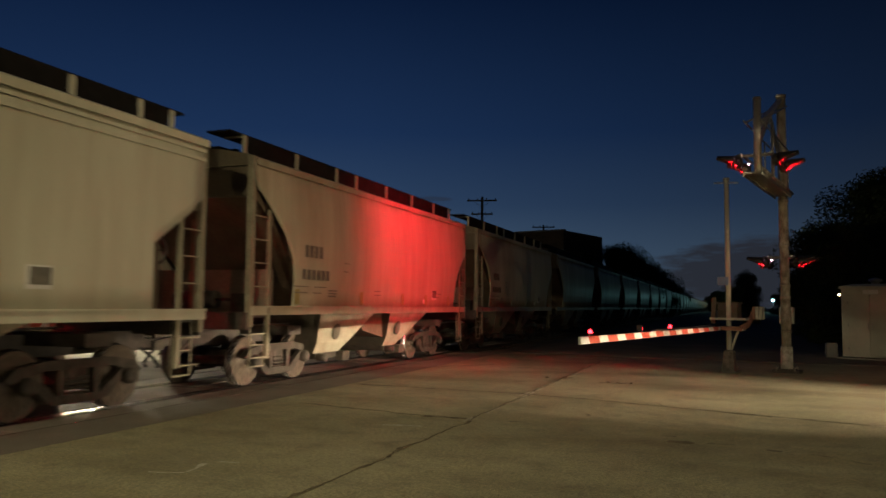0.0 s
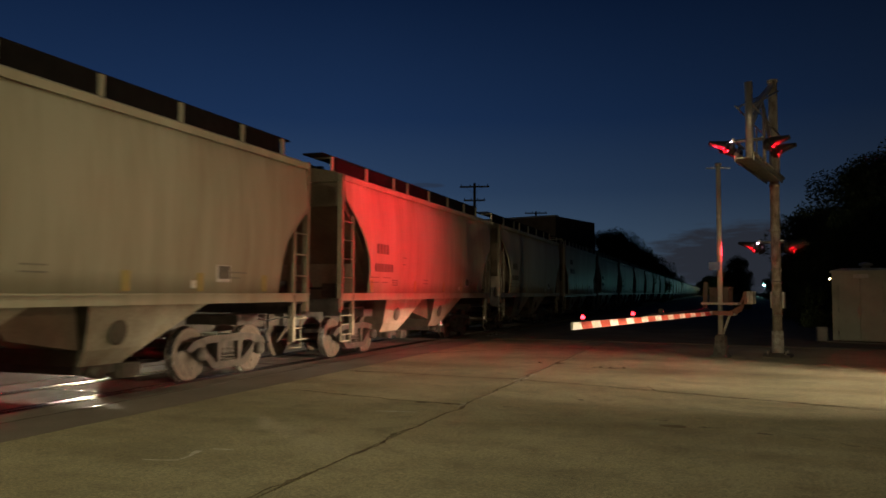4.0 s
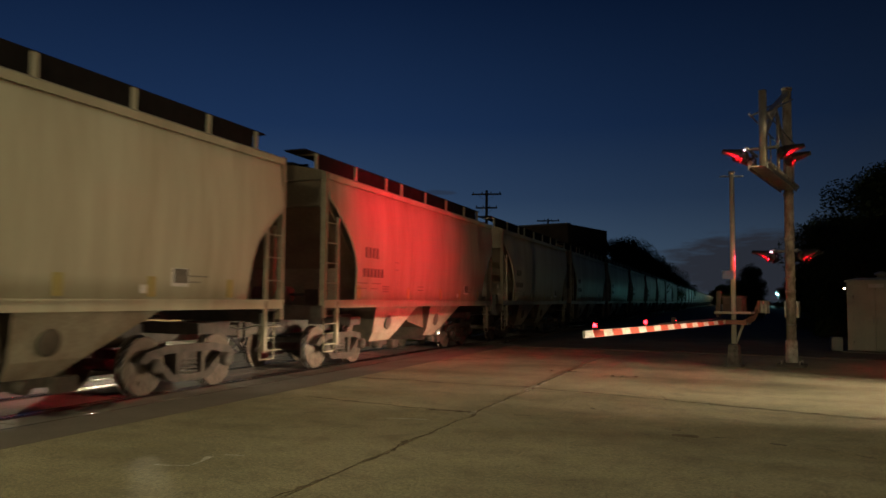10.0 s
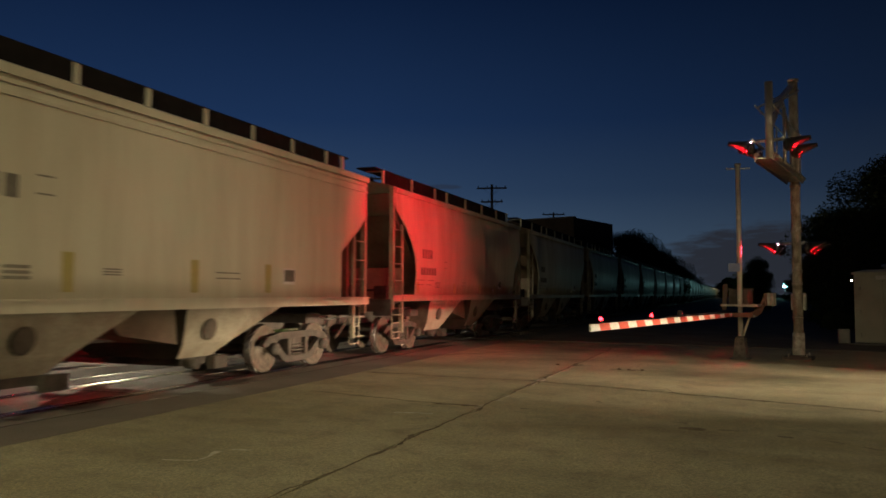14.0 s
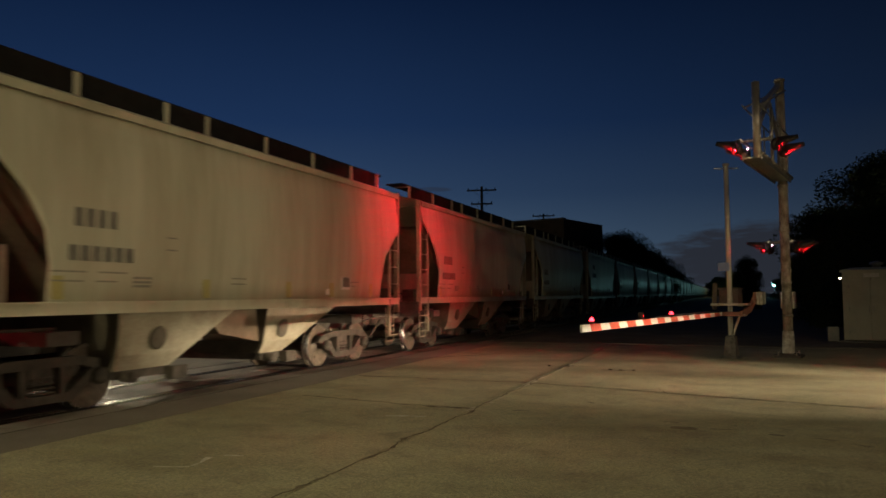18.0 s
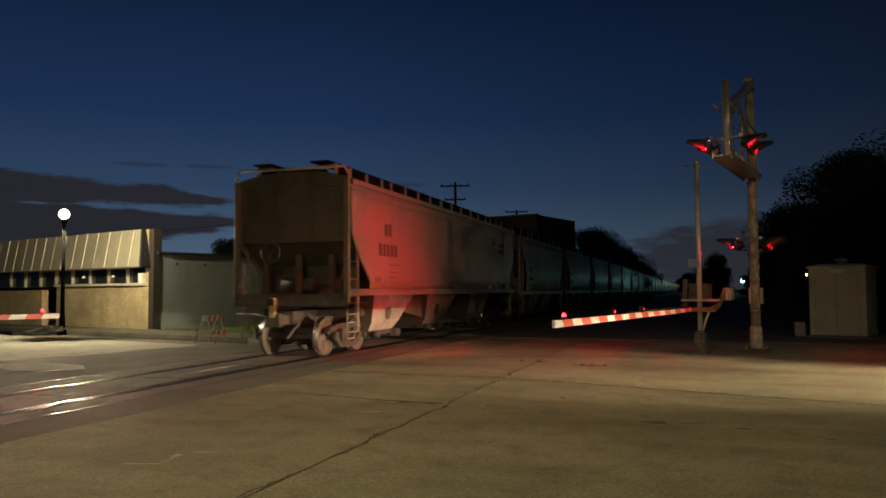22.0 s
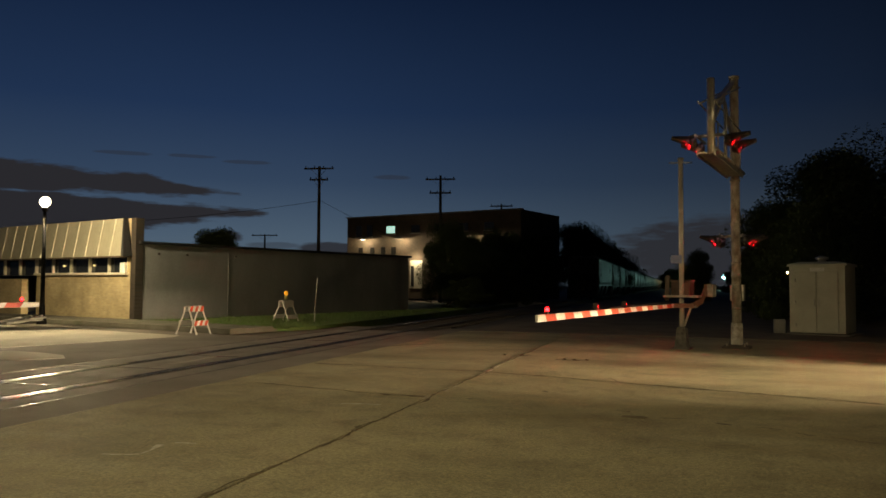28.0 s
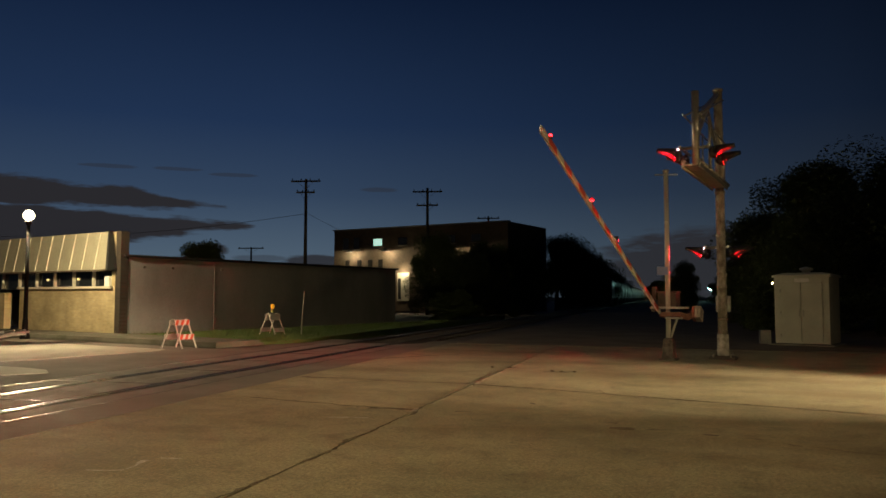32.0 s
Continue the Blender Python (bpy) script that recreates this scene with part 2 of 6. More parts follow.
# ---------------------------------------------------------------- materials
M = {}
M["hopper_tan"] = worn("hopper_tan_paint", (0.53, 0.515, 0.39), (0.30, 0.24, 0.155), 1.5, 30, 0.48, amount=0.62, relief=0.0, stretch=(1, 1, 0.14), vary=0.13, spec=0.12, grain=0.12, coat=0.05)
M["hopper_pale"] = worn("hopper_pale_paint", (0.64, 0.62, 0.49), (0.40, 0.34, 0.24), 1.5, 30, 0.46, amount=0.5, relief=0.0, stretch=(1, 1, 0.14), vary=0.06, spec=0.12, grain=0.12, coat=0.05)
M["hopper_grey"] = worn("hopper_grey_paint", (0.50, 0.475, 0.40), (0.32, 0.28, 0.21), 1.1, 30, 0.40, amount=0.4, relief=0.0, stretch=(1, 1, 0.22), vary=0.05, spec=0.15, grain=0.12)
M["under_brown"] = worn("grimy_steel", (0.10, 0.085, 0.07), (0.045, 0.035, 0.03), 4, 40, 0.75, amount=0.8)
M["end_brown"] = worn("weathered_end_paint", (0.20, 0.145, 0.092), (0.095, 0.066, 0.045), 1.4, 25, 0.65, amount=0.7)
M["truck"] = worn("truck_steel", (0.085, 0.069, 0.052), (0.028, 0.022, 0.017), 5, 50, 0.65, amount=0.95, relief=0.3)
M["wheel"] = worn("wheel_steel", (0.15, 0.112, 0.080), (0.05, 0.037, 0.027), 5, 60, 0.65, metal=0.0, amount=0.9)
M["tread"] = worn("polished_tread", (0.55, 0.54, 0.52), (0.40, 0.38, 0.36), 20, 90, 0.25, metal=1.0, amount=0.3, relief=0.02)
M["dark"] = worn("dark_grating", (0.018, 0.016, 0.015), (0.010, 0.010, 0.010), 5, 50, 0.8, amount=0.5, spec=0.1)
M["stencil"] = worn("faded_black_stencil", (0.135, 0.128, 0.108), (0.27, 0.25, 0.20), 7, 60, 0.7, amount=0.8, relief=0)
M["yellow"] = worn("yellow_reflector", (0.44, 0.38, 0.12), (0.40, 0.36, 0.20), 6, 50, 0.4, amount=0.5, relief=0)
M["stencil_faint"] = worn("worn_grey_stencil", (0.22, 0.205, 0.165), (0.36, 0.33, 0.26), 9, 60, 0.7, amount=0.9, relief=0)
M["blue"] = worn("blue_emblem", (0.03, 0.05, 0.15), (0.08, 0.09, 0.15), 6, 50, 0.5, relief=0)
M["faded_red"] = worn("faded_red_emblem", (0.45, 0.22, 0.15), (0.5, 0.35, 0.25), 6, 50, 0.5, relief=0)
M["placard"] = worn("pale_placard", (0.82, 0.81, 0.77), (0.65, 0.62, 0.55), 8, 50, 0.5, relief=0)
M["galv"] = worn("galvanised_steel", (0.52, 0.51, 0.47), (0.30, 0.29, 0.27), 4, 60, 0.32, metal=0.7, amount=0.6, relief=0.05)
M["mast_steel"] = worn("smooth_galvanised_tube", (0.56, 0.54, 0.48), (0.40, 0.37, 0.31), 2.5, 60, 0.24, metal=0.15, amount=0.25, spec=0.8, relief=0.0, grain=0.4)
M["rusty"] = worn("flaking_silver_paint", (0.46, 0.42, 0.36), (0.075, 0.048, 0.034), 4.2, 35, 0.6, metal=0.0, amount=1.0, relief=0.3, stretch=(1.6, 1.6, 0.8))
M["white_paint"] = worn("white_paint", (0.70, 0.69, 0.66), (0.45, 0.43, 0.37), 6, 50, 0.5, amount=0.4, relief=0.05)
M["red_paint"] = worn("red_sheeting", (0.55, 0.085, 0.05), (0.40, 0.08, 0.055), 6, 50, 0.45, amount=0.4, relief=0)
M["orange"] = worn("orange_sheeting", (0.70, 0.105, 0.05), (0.50, 0.10, 0.06), 6, 50, 0.45, amount=0.4, relief=0)
M["black"] = worn("matt_black_housing", (0.018, 0.018, 0.018), (0.03, 0.03, 0.03), 6, 50, 0.6, amount=0.5, relief=0.05)
M["asphalt"] = worn("old_asphalt", (0.205, 0.178, 0.146), (0.140, 0.122, 0.100), 0.5, 45, 0.80, amount=0.8, relief=0.5, spec=0.4)
M["concrete_panel"] = worn("crossing_panel", (0.235, 0.207, 0.174), (0.150, 0.132, 0.110), 1.1, 50, 0.70, amount=0.8, relief=0.3, spec=0.45)
M["rail"] = worn("polished_rail", (0.6, 0.58, 0.55), (0.35, 0.30, 0.26), 3, 60, 0.22, metal=1.0, amount=0.4, relief=0.02, stretch=(6, 0.3, 1))
M["rail_rust"] = worn("rusty_rail_web", (0.10, 0.055, 0.035), (0.05, 0.03, 0.02), 5, 60, 0.8, amount=0.6)
M["tie"] = worn("creosoted_tie", (0.06, 0.045, 0.035), (0.03, 0.024, 0.02), 3, 40, 0.85, amount=0.6)
M["ballast"] = worn("dark_ballast", (0.13, 0.115, 0.10), (0.05, 0.042, 0.036), 6, 30, 0.9, amount=0.8, relief=1.0)
M["kerb"] = worn("weathered_kerb", (0.30, 0.28, 0.25), (0.16, 0.14, 0.12), 2, 40, 0.8, amount=0.6)
M["stucco"] = worn("grey_painted_wall", (0.27, 0.278, 0.285), (0.16, 0.165, 0.17), 0.5, 30, 0.85, amount=0.6, relief=0.2, stretch=(1, 1, 0.4))
M["awning"] = worn("standing_seam_metal", (0.44, 0.41, 0.30), (0.31, 0.285, 0.21), 1.2, 40, 0.5, metal=0.2, amount=0.5, relief=0.03)
M["trim"] = worn("pale_trim", (0.62, 0.57, 0.46), (0.42, 0.38, 0.30), 3, 50, 0.6, amount=0.4)
M["wood_pole"] = worn("weathered_pole_wood", (0.085, 0.065, 0.050), (0.04, 0.032, 0.026), 3, 40, 0.9, amount=0.6, stretch=(6, 6, 0.5))
M["cabinet"] = worn("beige_cabinet_paint", (0.60, 0.60, 0.49), (0.38, 0.37, 0.29), 1.5, 50, 0.5, amount=0.5, relief=0.04)
M["leaf"] = worn("dusk_leaf", (0.080, 0.100, 0.040), (0.050, 0.066, 0.026), 0.6, 10, 0.9, amount=0.8, relief=0, vary=0.2, spec=0.08)
M["bark"] = worn("tree_bark", (0.09, 0.07, 0.05), (0.05, 0.04, 0.03), 4, 30, 0.95, amount=0.6, relief=0.6)
M["grass"] = worn("rough_grass", (0.085, 0.155, 0.03), (0.10, 0.105, 0.04), 1.2, 30, 0.9, amount=0.8, relief=0.8)
M["dirt"] = worn("gravelly_dirt", (0.15, 0.12, 0.09), (0.08, 0.065, 0.05), 0.6, 30, 0.95, amount=0.8, relief=0.8)
M["red_glow"] = glow("lit_red_lens", (1.0, 0.004, 0.010), 420.0)
M["amber"] = glow("amber_beacon", (1.0, 0.45, 0.03), 0.5)
M["far_concrete"] = worn("pale_lane_concrete", (0.50, 0.47, 0.38), (0.34, 0.315, 0.25), 0.7, 40, 0.8, amount=0.7, relief=0.3)
M["old_walk"] = worn("grubby_footway", (0.12, 0.11, 0.085), (0.065, 0.065, 0.04), 1.2, 40, 0.9, amount=0.9, relief=0.5)
M["post_black"] = worn("matt_post_paint", (0.012, 0.012, 0.012), (0.02, 0.02, 0.018), 6, 50, 0.9, amount=0.5, relief=0.05, spec=0.05)
M["globe"] = glow("lit_globe", (1.0, 0.86, 0.58), 9.0)
M["teal_glow"] = glow("mercury_lamp", (0.45, 1.0, 0.9), 60.0)
M["warm_glow"] = glow("warm_window_light", (1.0, 0.72, 0.30), 1.2)
M["cool_window"] = glow("lit_office_window", (0.50, 0.85, 0.75), 0.8)
M["porch_glow"] = glow("porch_bulb", (1.0, 0.66, 0.28), 25.0)


def glass_material():
    m, nt, b = nodes_of("dark_window_glass")
    b.inputs["Base Color"].default_value = (0.02, 0.022, 0.025, 1)
    b.inputs["Roughness"].default_value = 0.08
    b.inputs["Specular IOR Level"].default_value = 0.8
    return m


M["glass"] = glass_material()


# ---------------------------------------------------------------- ground, street and track
def concrete_material():
    m, nt, b = nodes_of("street_concrete")
    big = noise_tex(nt, 0.35, 6, 0.6)
    mid = noise_tex(nt, 2.2, 6, 0.65)
    fine = noise_tex(nt, 28, 7, 0.95)
    col = ramp(nt, big, [(0.30, (0.208, 0.194, 0.133)), (0.50, (0.300, 0.280, 0.196)), (0.72, (0.375, 0.350, 0.255))])
    stain = ramp(nt, mid, [(0.28, (0.62, 0.60, 0.55)), (0.48, (0.98, 0.97, 0.95)), (0.75, (1.14, 1.12, 1.06))])
    col = mix(nt, 1.0, col, stain, "MULTIPLY")
    patch = ramp(nt, noise_tex(nt, 7.5, 6, 0.7), [(0.28, (0.78, 0.79, 0.72)), (0.46, (1, 1, 1)), (0.70, (1.08, 1.07, 1.03))])
    col = mix(nt, 1.0, col, patch, "MULTIPLY")
    # long worn bands along the wheel paths
    tc = nt.nodes.new("ShaderNodeTexCoord")
    turn = nt.nodes.new("ShaderNodeMapping")
    turn.inputs["Rotation"].default_value = (0, 0, radians(17.6))
    turn.inputs["Scale"].default_value = (0.20, 0.55, 1)
    link(nt, tc.outputs["Object"], turn.inputs["Vector"])
    lane = nt.nodes.new("ShaderNodeTexNoise")
    lane.inputs["Scale"].default_value, lane.inputs["Detail"].default_value, lane.inputs["Roughness"].default_value = 1.0, 5.0, 0.55
    link(nt, turn.outputs["Vector"], lane.inputs["Vector"])
    band = ramp(nt, lane.outputs["Fac"], [(0.32, (0.70, 0.67, 0.60)), (0.50, (1.0, 0.99, 0.96)), (0.70, (1.10, 1.09, 1.05))])
    col = mix(nt, 1.0, col, band, "MULTIPLY")
    speck = ramp(nt, fine, [(0.36, (0.40, 0.40, 0.36)), (0.49, (0.97, 0.97, 0.95)), (0.62, (1.75, 1.70, 1.50))])
    col = mix(nt, 1.0, col, speck, "MULTIPLY")
    link(nt, col, b.inputs["Base Color"])
    rr = ramp(nt, mid, [(0.3, (0.62,) * 3), (0.7, (0.85,) * 3)])
    link(nt, rr, b.inputs["Roughness"])
    # broad unevenness of the worn slabs, and the grain of the aggregate
    wave = noise_tex(nt, 0.8, 4, 0.55, stretch=(0.8, 1.15, 1))
    b1 = nt.nodes.new("ShaderNodeBump")
    b1.inputs["Strength"].default_value, b1.inputs["Distance"].default_value = 1.0, 0.009
    link(nt, wave, b1.inputs["Height"])
    b2 = nt.nodes.new("ShaderNodeBump")
    b2.inputs["Strength"].default_value, b2.inputs["Distance"].default_value = 0.8, 0.010
    link(nt, fine, b2.inputs["Height"])
    link(nt, b1.outputs["Normal"], b2.inputs["Normal"])
    link(nt, b2.outputs["Normal"], b.inputs["Normal"])
    return m


M["concrete"] = concrete_material()
M["chalk"] = worn("worn_chalk_paint", (0.66, 0.63, 0.53), (0.36, 0.34, 0.26), 14, 60, 0.9, amount=1.0, relief=0)
M["crack_stain"] = worn("crack_stain", (0.17, 0.147, 0.104), (0.085, 0.072, 0.05), 5, 40, 0.9, amount=0.9, relief=0.3)
M["crack_dirt"] = worn("crack_dirt", (0.180, 0.143, 0.088), (0.075, 0.058, 0.036), 6, 40, 0.95, amount=0.9, relief=0.8)


def slab(edge_a, edge_b, left, right, z=0.0, depth=0.16, wobble=0.03, seed=0):
    """A cast slab between two edge lines (y as a function of x) and two side lines (x as a function of y), with worn edges."""
    bm = bmesh.new()
    rng = random.Random(seed)
    pts = []

    def run(p, q, n):
        for i in range(n):
            t = i / n
            v = Vector(p).lerp(Vector(q), t)
            if 0 < i:
                v += Vector((rng.uniform(-wobble, wobble), rng.uniform(-wobble, wobble), 0))
            pts.append(v)

    def corner(side, edge):
        y = edge(-3.0)
        for _ in range(12):
            y = edge(side(y))
        return (side(y), y, 0)

    c = [corner(left, edge_a), corner(right, edge_a), corner(right, edge_b), corner(left, edge_b)]
    for i in range(4):
        p, q = c[i], c[(i + 1) % 4]
        run(p, q, max(3, int((Vector(q) - Vector(p)).length / 0.35)))
    top = [bm.verts.new(p + Vector((0, 0, z))) for p in pts]
    low = [bm.verts.new(p + Vector((0, 0, z - depth))) for p in pts]
    bm.faces.new(top)
    for i in range(len(top)):
        bm.faces.new((low[i], low[(i + 1) % len(low)], top[(i + 1) % len(top)], top[i]))
    bmesh.ops.recalc_face_normals(bm, faces=bm.faces[:])
    return bm


def crack_strip(points, width, seed, z=0.003, rise=0.004):
    """A crack filled with dirt and tar: a ragged low bead."""
    rng = random.Random(seed)
    bm = bmesh.new()
    line = []
    sway = Vector((0, 0, 0))
    for p, q in zip(points, points[1:]):
        p, q = Vector((*p, z)), Vector((*q, z))
        n = max(2, int((q - p).length / 0.09))
        for i in range(n):
            sway = sway * 0.88 + Vector((rng.gauss(0, 0.016), rng.gauss(0, 0.016), 0))
            line.append(p.lerp(q, i / n) + sway + Vector((rng.gauss(0, 0.006), rng.gauss(0, 0.006), 0)))
    line.append(Vector((*points[-1], z)))
    rows = []
    for i, p in enumerate(line):
        d = (line[min(i + 1, len(line) - 1)] - line[max(i - 1, 0)]).normalized()
        s = Vector((-d.y, d.x, 0))
        w = width * (rng.uniform(0.35, 1.3) if rng.random() < 0.8 else rng.uniform(1.6, 3.0))
        rows.append((bm.verts.new(p + s * w), bm.verts.new(p + Vector((0, 0, rise))), bm.verts.new(p - s * w)))
    for a, b in zip(rows, rows[1:]):
        bm.faces.new((a[0], a[1], b[1], b[0]))
        bm.faces.new((a[1], a[2], b[2], b[1]))
    bmesh.ops.recalc_face_normals(bm, faces=bm.faces[:])
    return bm


# short broken stretches of an old crack: its points and half width
DASHES = [([(-0.15, 9.34), (0.11, 9.36)], 0.019), ([(0.41, 9.15), (0.58, 9.08)], 0.028), ([(0.81, 9.02), (1.09, 8.99)], 0.031), ([(1.18, 8.82), (1.36, 8.70)], 0.028), ([(1.42, 8.68), (2.1, 8.42), (3.2, 8.0)], 0.014),
          ([(-2.67, 10.06), (-2.46, 10.05)], 0.019), ([(-1.86, 11.09), (-1.78, 11.01)], 0.025), ([(-1.12, 6.37), (-1.05, 6.35)], 0.006), ([(-0.73, 9.69), (-0.54, 9.63)], 0.019)]


def build_ground():
    bm = bmesh.new()
    box(bm, 0, 600, -0.35, 4200, 4200, 0.3)
    structure("ground", bm, M["dirt"], "dark gravelly ground reaching to the horizon")
    # dark bed below the slabs, seen in the joints
    bm = bmesh.new()
    box(bm, 8, 4, -0.12, 64, 46, 0.1)
    road = structure("road", bm, M["asphalt"], "old concrete street with dirt-filled joints")
    g = 0.008
    far = lambda x: 24.3 - 0.10 * (x + 3.2)
    right_j = lambda x: 13.22 - 0.337 * (x + 3.2)
    left_j = lambda x: 13.28 - 0.085 * (x + 3.2)
    left_k = lambda x: 10.05 - 0.18 * (x + 3.2)
    mid = lambda y: -3.22 + 0.012 * math.sin(y * 1.7)
    west = lambda y: -6.80
    east = lambda y: 30.0
    south = lambda x: -16.0
    up = lambda f, d: (lambda v: f(v) + d)
    slabs = [(south, up(left_k, -g * 0.4), west, up(mid, -g)), (up(left_k, g * 0.4), up(left_j, -g), west, up(mid, -g)), (up(left_j, g), far, west, up(mid, -g)),
             (south, up(right_j, -g), up(mid, g), east), (up(right_j, g), far, up(mid, g), east)]
    for i, s in enumerate(slabs):
        part("slab", slab(*s, wobble=0.004, seed=i), M["concrete"], road)
    for i, (pts, w) in enumerate([([(-3.1, 13.2), (-1.0, 12.5), (0.6, 11.95), (2.7, 11.22), (6.0, 10.1), (12.0, 8.1)], 0.026), ([(-3.3, 13.3), (-4.8, 13.40), (-6.7, 13.58)], 0.028), ([(-3.3, 10.07), (-4.4, 10.2), (-6.2, 10.6)], 0.020),
                                  ([(-3.24, 2.0), (-3.22, 6.0), (-3.2, 10.2), (-3.2, 13.2)], 0.013), ([(-3.2, 13.2), (-3.25, 16.4), (-3.2, 20), (-3.15, 24)], 0.014), ([(-7.6, 17.0), (-6.4, 18.6), (-4.9, 20.6)], 0.035),
                                  ([(-0.62, 9.30), (-0.32, 9.22)], 0.035), ([(-2.35, 15.9), (-1.9, 15.8), (-1.75, 16.0)], 0.035), ([(-3.25, 16.3), (-3.1, 16.7)], 0.08), ([(-0.9, 12.45), (-1.05, 13.0)], 0.010),
                                  ([(-3.2, 10.0), (-3.9, 10.05)], 0.035)]):
        part("crack", crack_strip(pts, w, 40 + i), M["crack_dirt"], road)
    for i, (pts, w) in enumerate(DASHES):
        part("crack", crack_strip(pts, w * 0.6, 53 + i, 0.002, 0.0015), M["crack_stain"], road, "faint broken crack")
    # pale broken edges along the long joint and the cross joint
    edge_rng = random.Random(21)
    for i in range(26):
        if i < 18:
            y = edge_rng.uniform(9.6, 18.5)
            x, step = -3.21 + edge_rng.choice((-1, 1)) * edge_rng.uniform(0.02, 0.05), (edge_rng.uniform(-0.02, 0.02), edge_rng.uniform(0.10, 0.34))
        else:
            x = edge_rng.uniform(-2.8, 3.0)
            y, step = 13.22 - 0.337 * (x + 3.2) + edge_rng.choice((-1, 1)) * edge_rng.uniform(0.03, 0.05), (edge_rng.uniform(0.15, 0.4), -0.06)
        part("broken_edge", crack_strip([(x, y), (x + step[0], y + step[1])], edge_rng.uniform(0.008, 0.018), 120 + i, 0.002, 0.003), M["far_concrete"], road, "pale broken joint edge")
    # pale scrawled paint marks
    for i, pts in enumerate([[(-4.93, 5.77), (-4.60, 5.86)], [(-4.61, 5.86), (-4.68, 6.26)], [(-4.63, 6.38), (-4.40, 6.42)], [(-4.1, 9.1), (-3.6, 9.2)]]):
        part("paint_mark", crack_strip(pts, 0.014, 70 + i), M["chalk"], road, "pale scrawled mark")
    # loose chips of concrete at the broken corners
    rng = random.Random(9)
    chip = []
    for k in range(3):
        bm = bmesh.new()
        bmesh.ops.create_icosphere(bm, subdivisions=1, radius=0.035)
        for v in bm.verts:
            v.co = Vector((v.co.x * 1.5, v.co.y, max(v.co.z, -0.02) * 0.6)) * rng.uniform(0.75, 1.25)
        chip.append(bm)
    chips = [part("chip", bm, M["crack_dirt"], road) for bm in chip]
    for k, o in enumerate(chips + [again(chips[k % 3], road) for k in range(5)]):
        cx, cy, r = ((-3.22, 16.5, 0.16), (-1.95, 15.85, 0.22))[k % 2]
        o.location = (cx + rng.gauss(0, r), cy + rng.gauss(0, r * 0.4), 0.008)
        o.rotation_euler = (0, 0, rng.uniform(0, 6.28))
    # asphalt either side of the track
    bm = bmesh.new()
    box(bm, -7.32, 4.15, -0.03, 1.02, 40.3, 0.06)
    part("asphalt_strip", bm, M["asphalt"], road)
    bm = bmesh.new()
    box(bm, -25.9, 1.0, -0.034, 30.0, 37.2, 0.06)
    part("asphalt_lane", bm, M["asphalt"], road)
    # pale concrete of the far lane, and a patch in the asphalt
    for name, ring, label in (("far_slab", [(-13.74, 18.9), (-14.4, 16.6), (-15.07, 14.6), (-16.2, 11.0), (-18.0, 5.0), (-40.0, 5.0), (-40.0, 26.4), (-17.8, 20.6), (-14.0, 19.5)], "pale concrete lane beyond the track"),
                              ("patch", [(-14.3, 13.8), (-13.2, 13.6), (-12.4, 13.3), (-11.9, 12.8), (-12.5, 12.1), (-14.6, 12.7)], "pale patch in the asphalt")):
        bm = bmesh.new()
        v = [bm.verts.new((x, y, 0.004)) for x, y in ring]
        w = [bm.verts.new((x, y, -0.05)) for x, y in ring]
        bm.faces.new(v)
        for i in range(len(ring)):
            bm.faces.new((w[i], w[(i + 1) % len(ring)], v[(i + 1) % len(ring)], v[i]))
        bmesh.ops.recalc_face_normals(bm, faces=bm.faces[:])
        part(name, bm, M["far_concrete"], road, label)


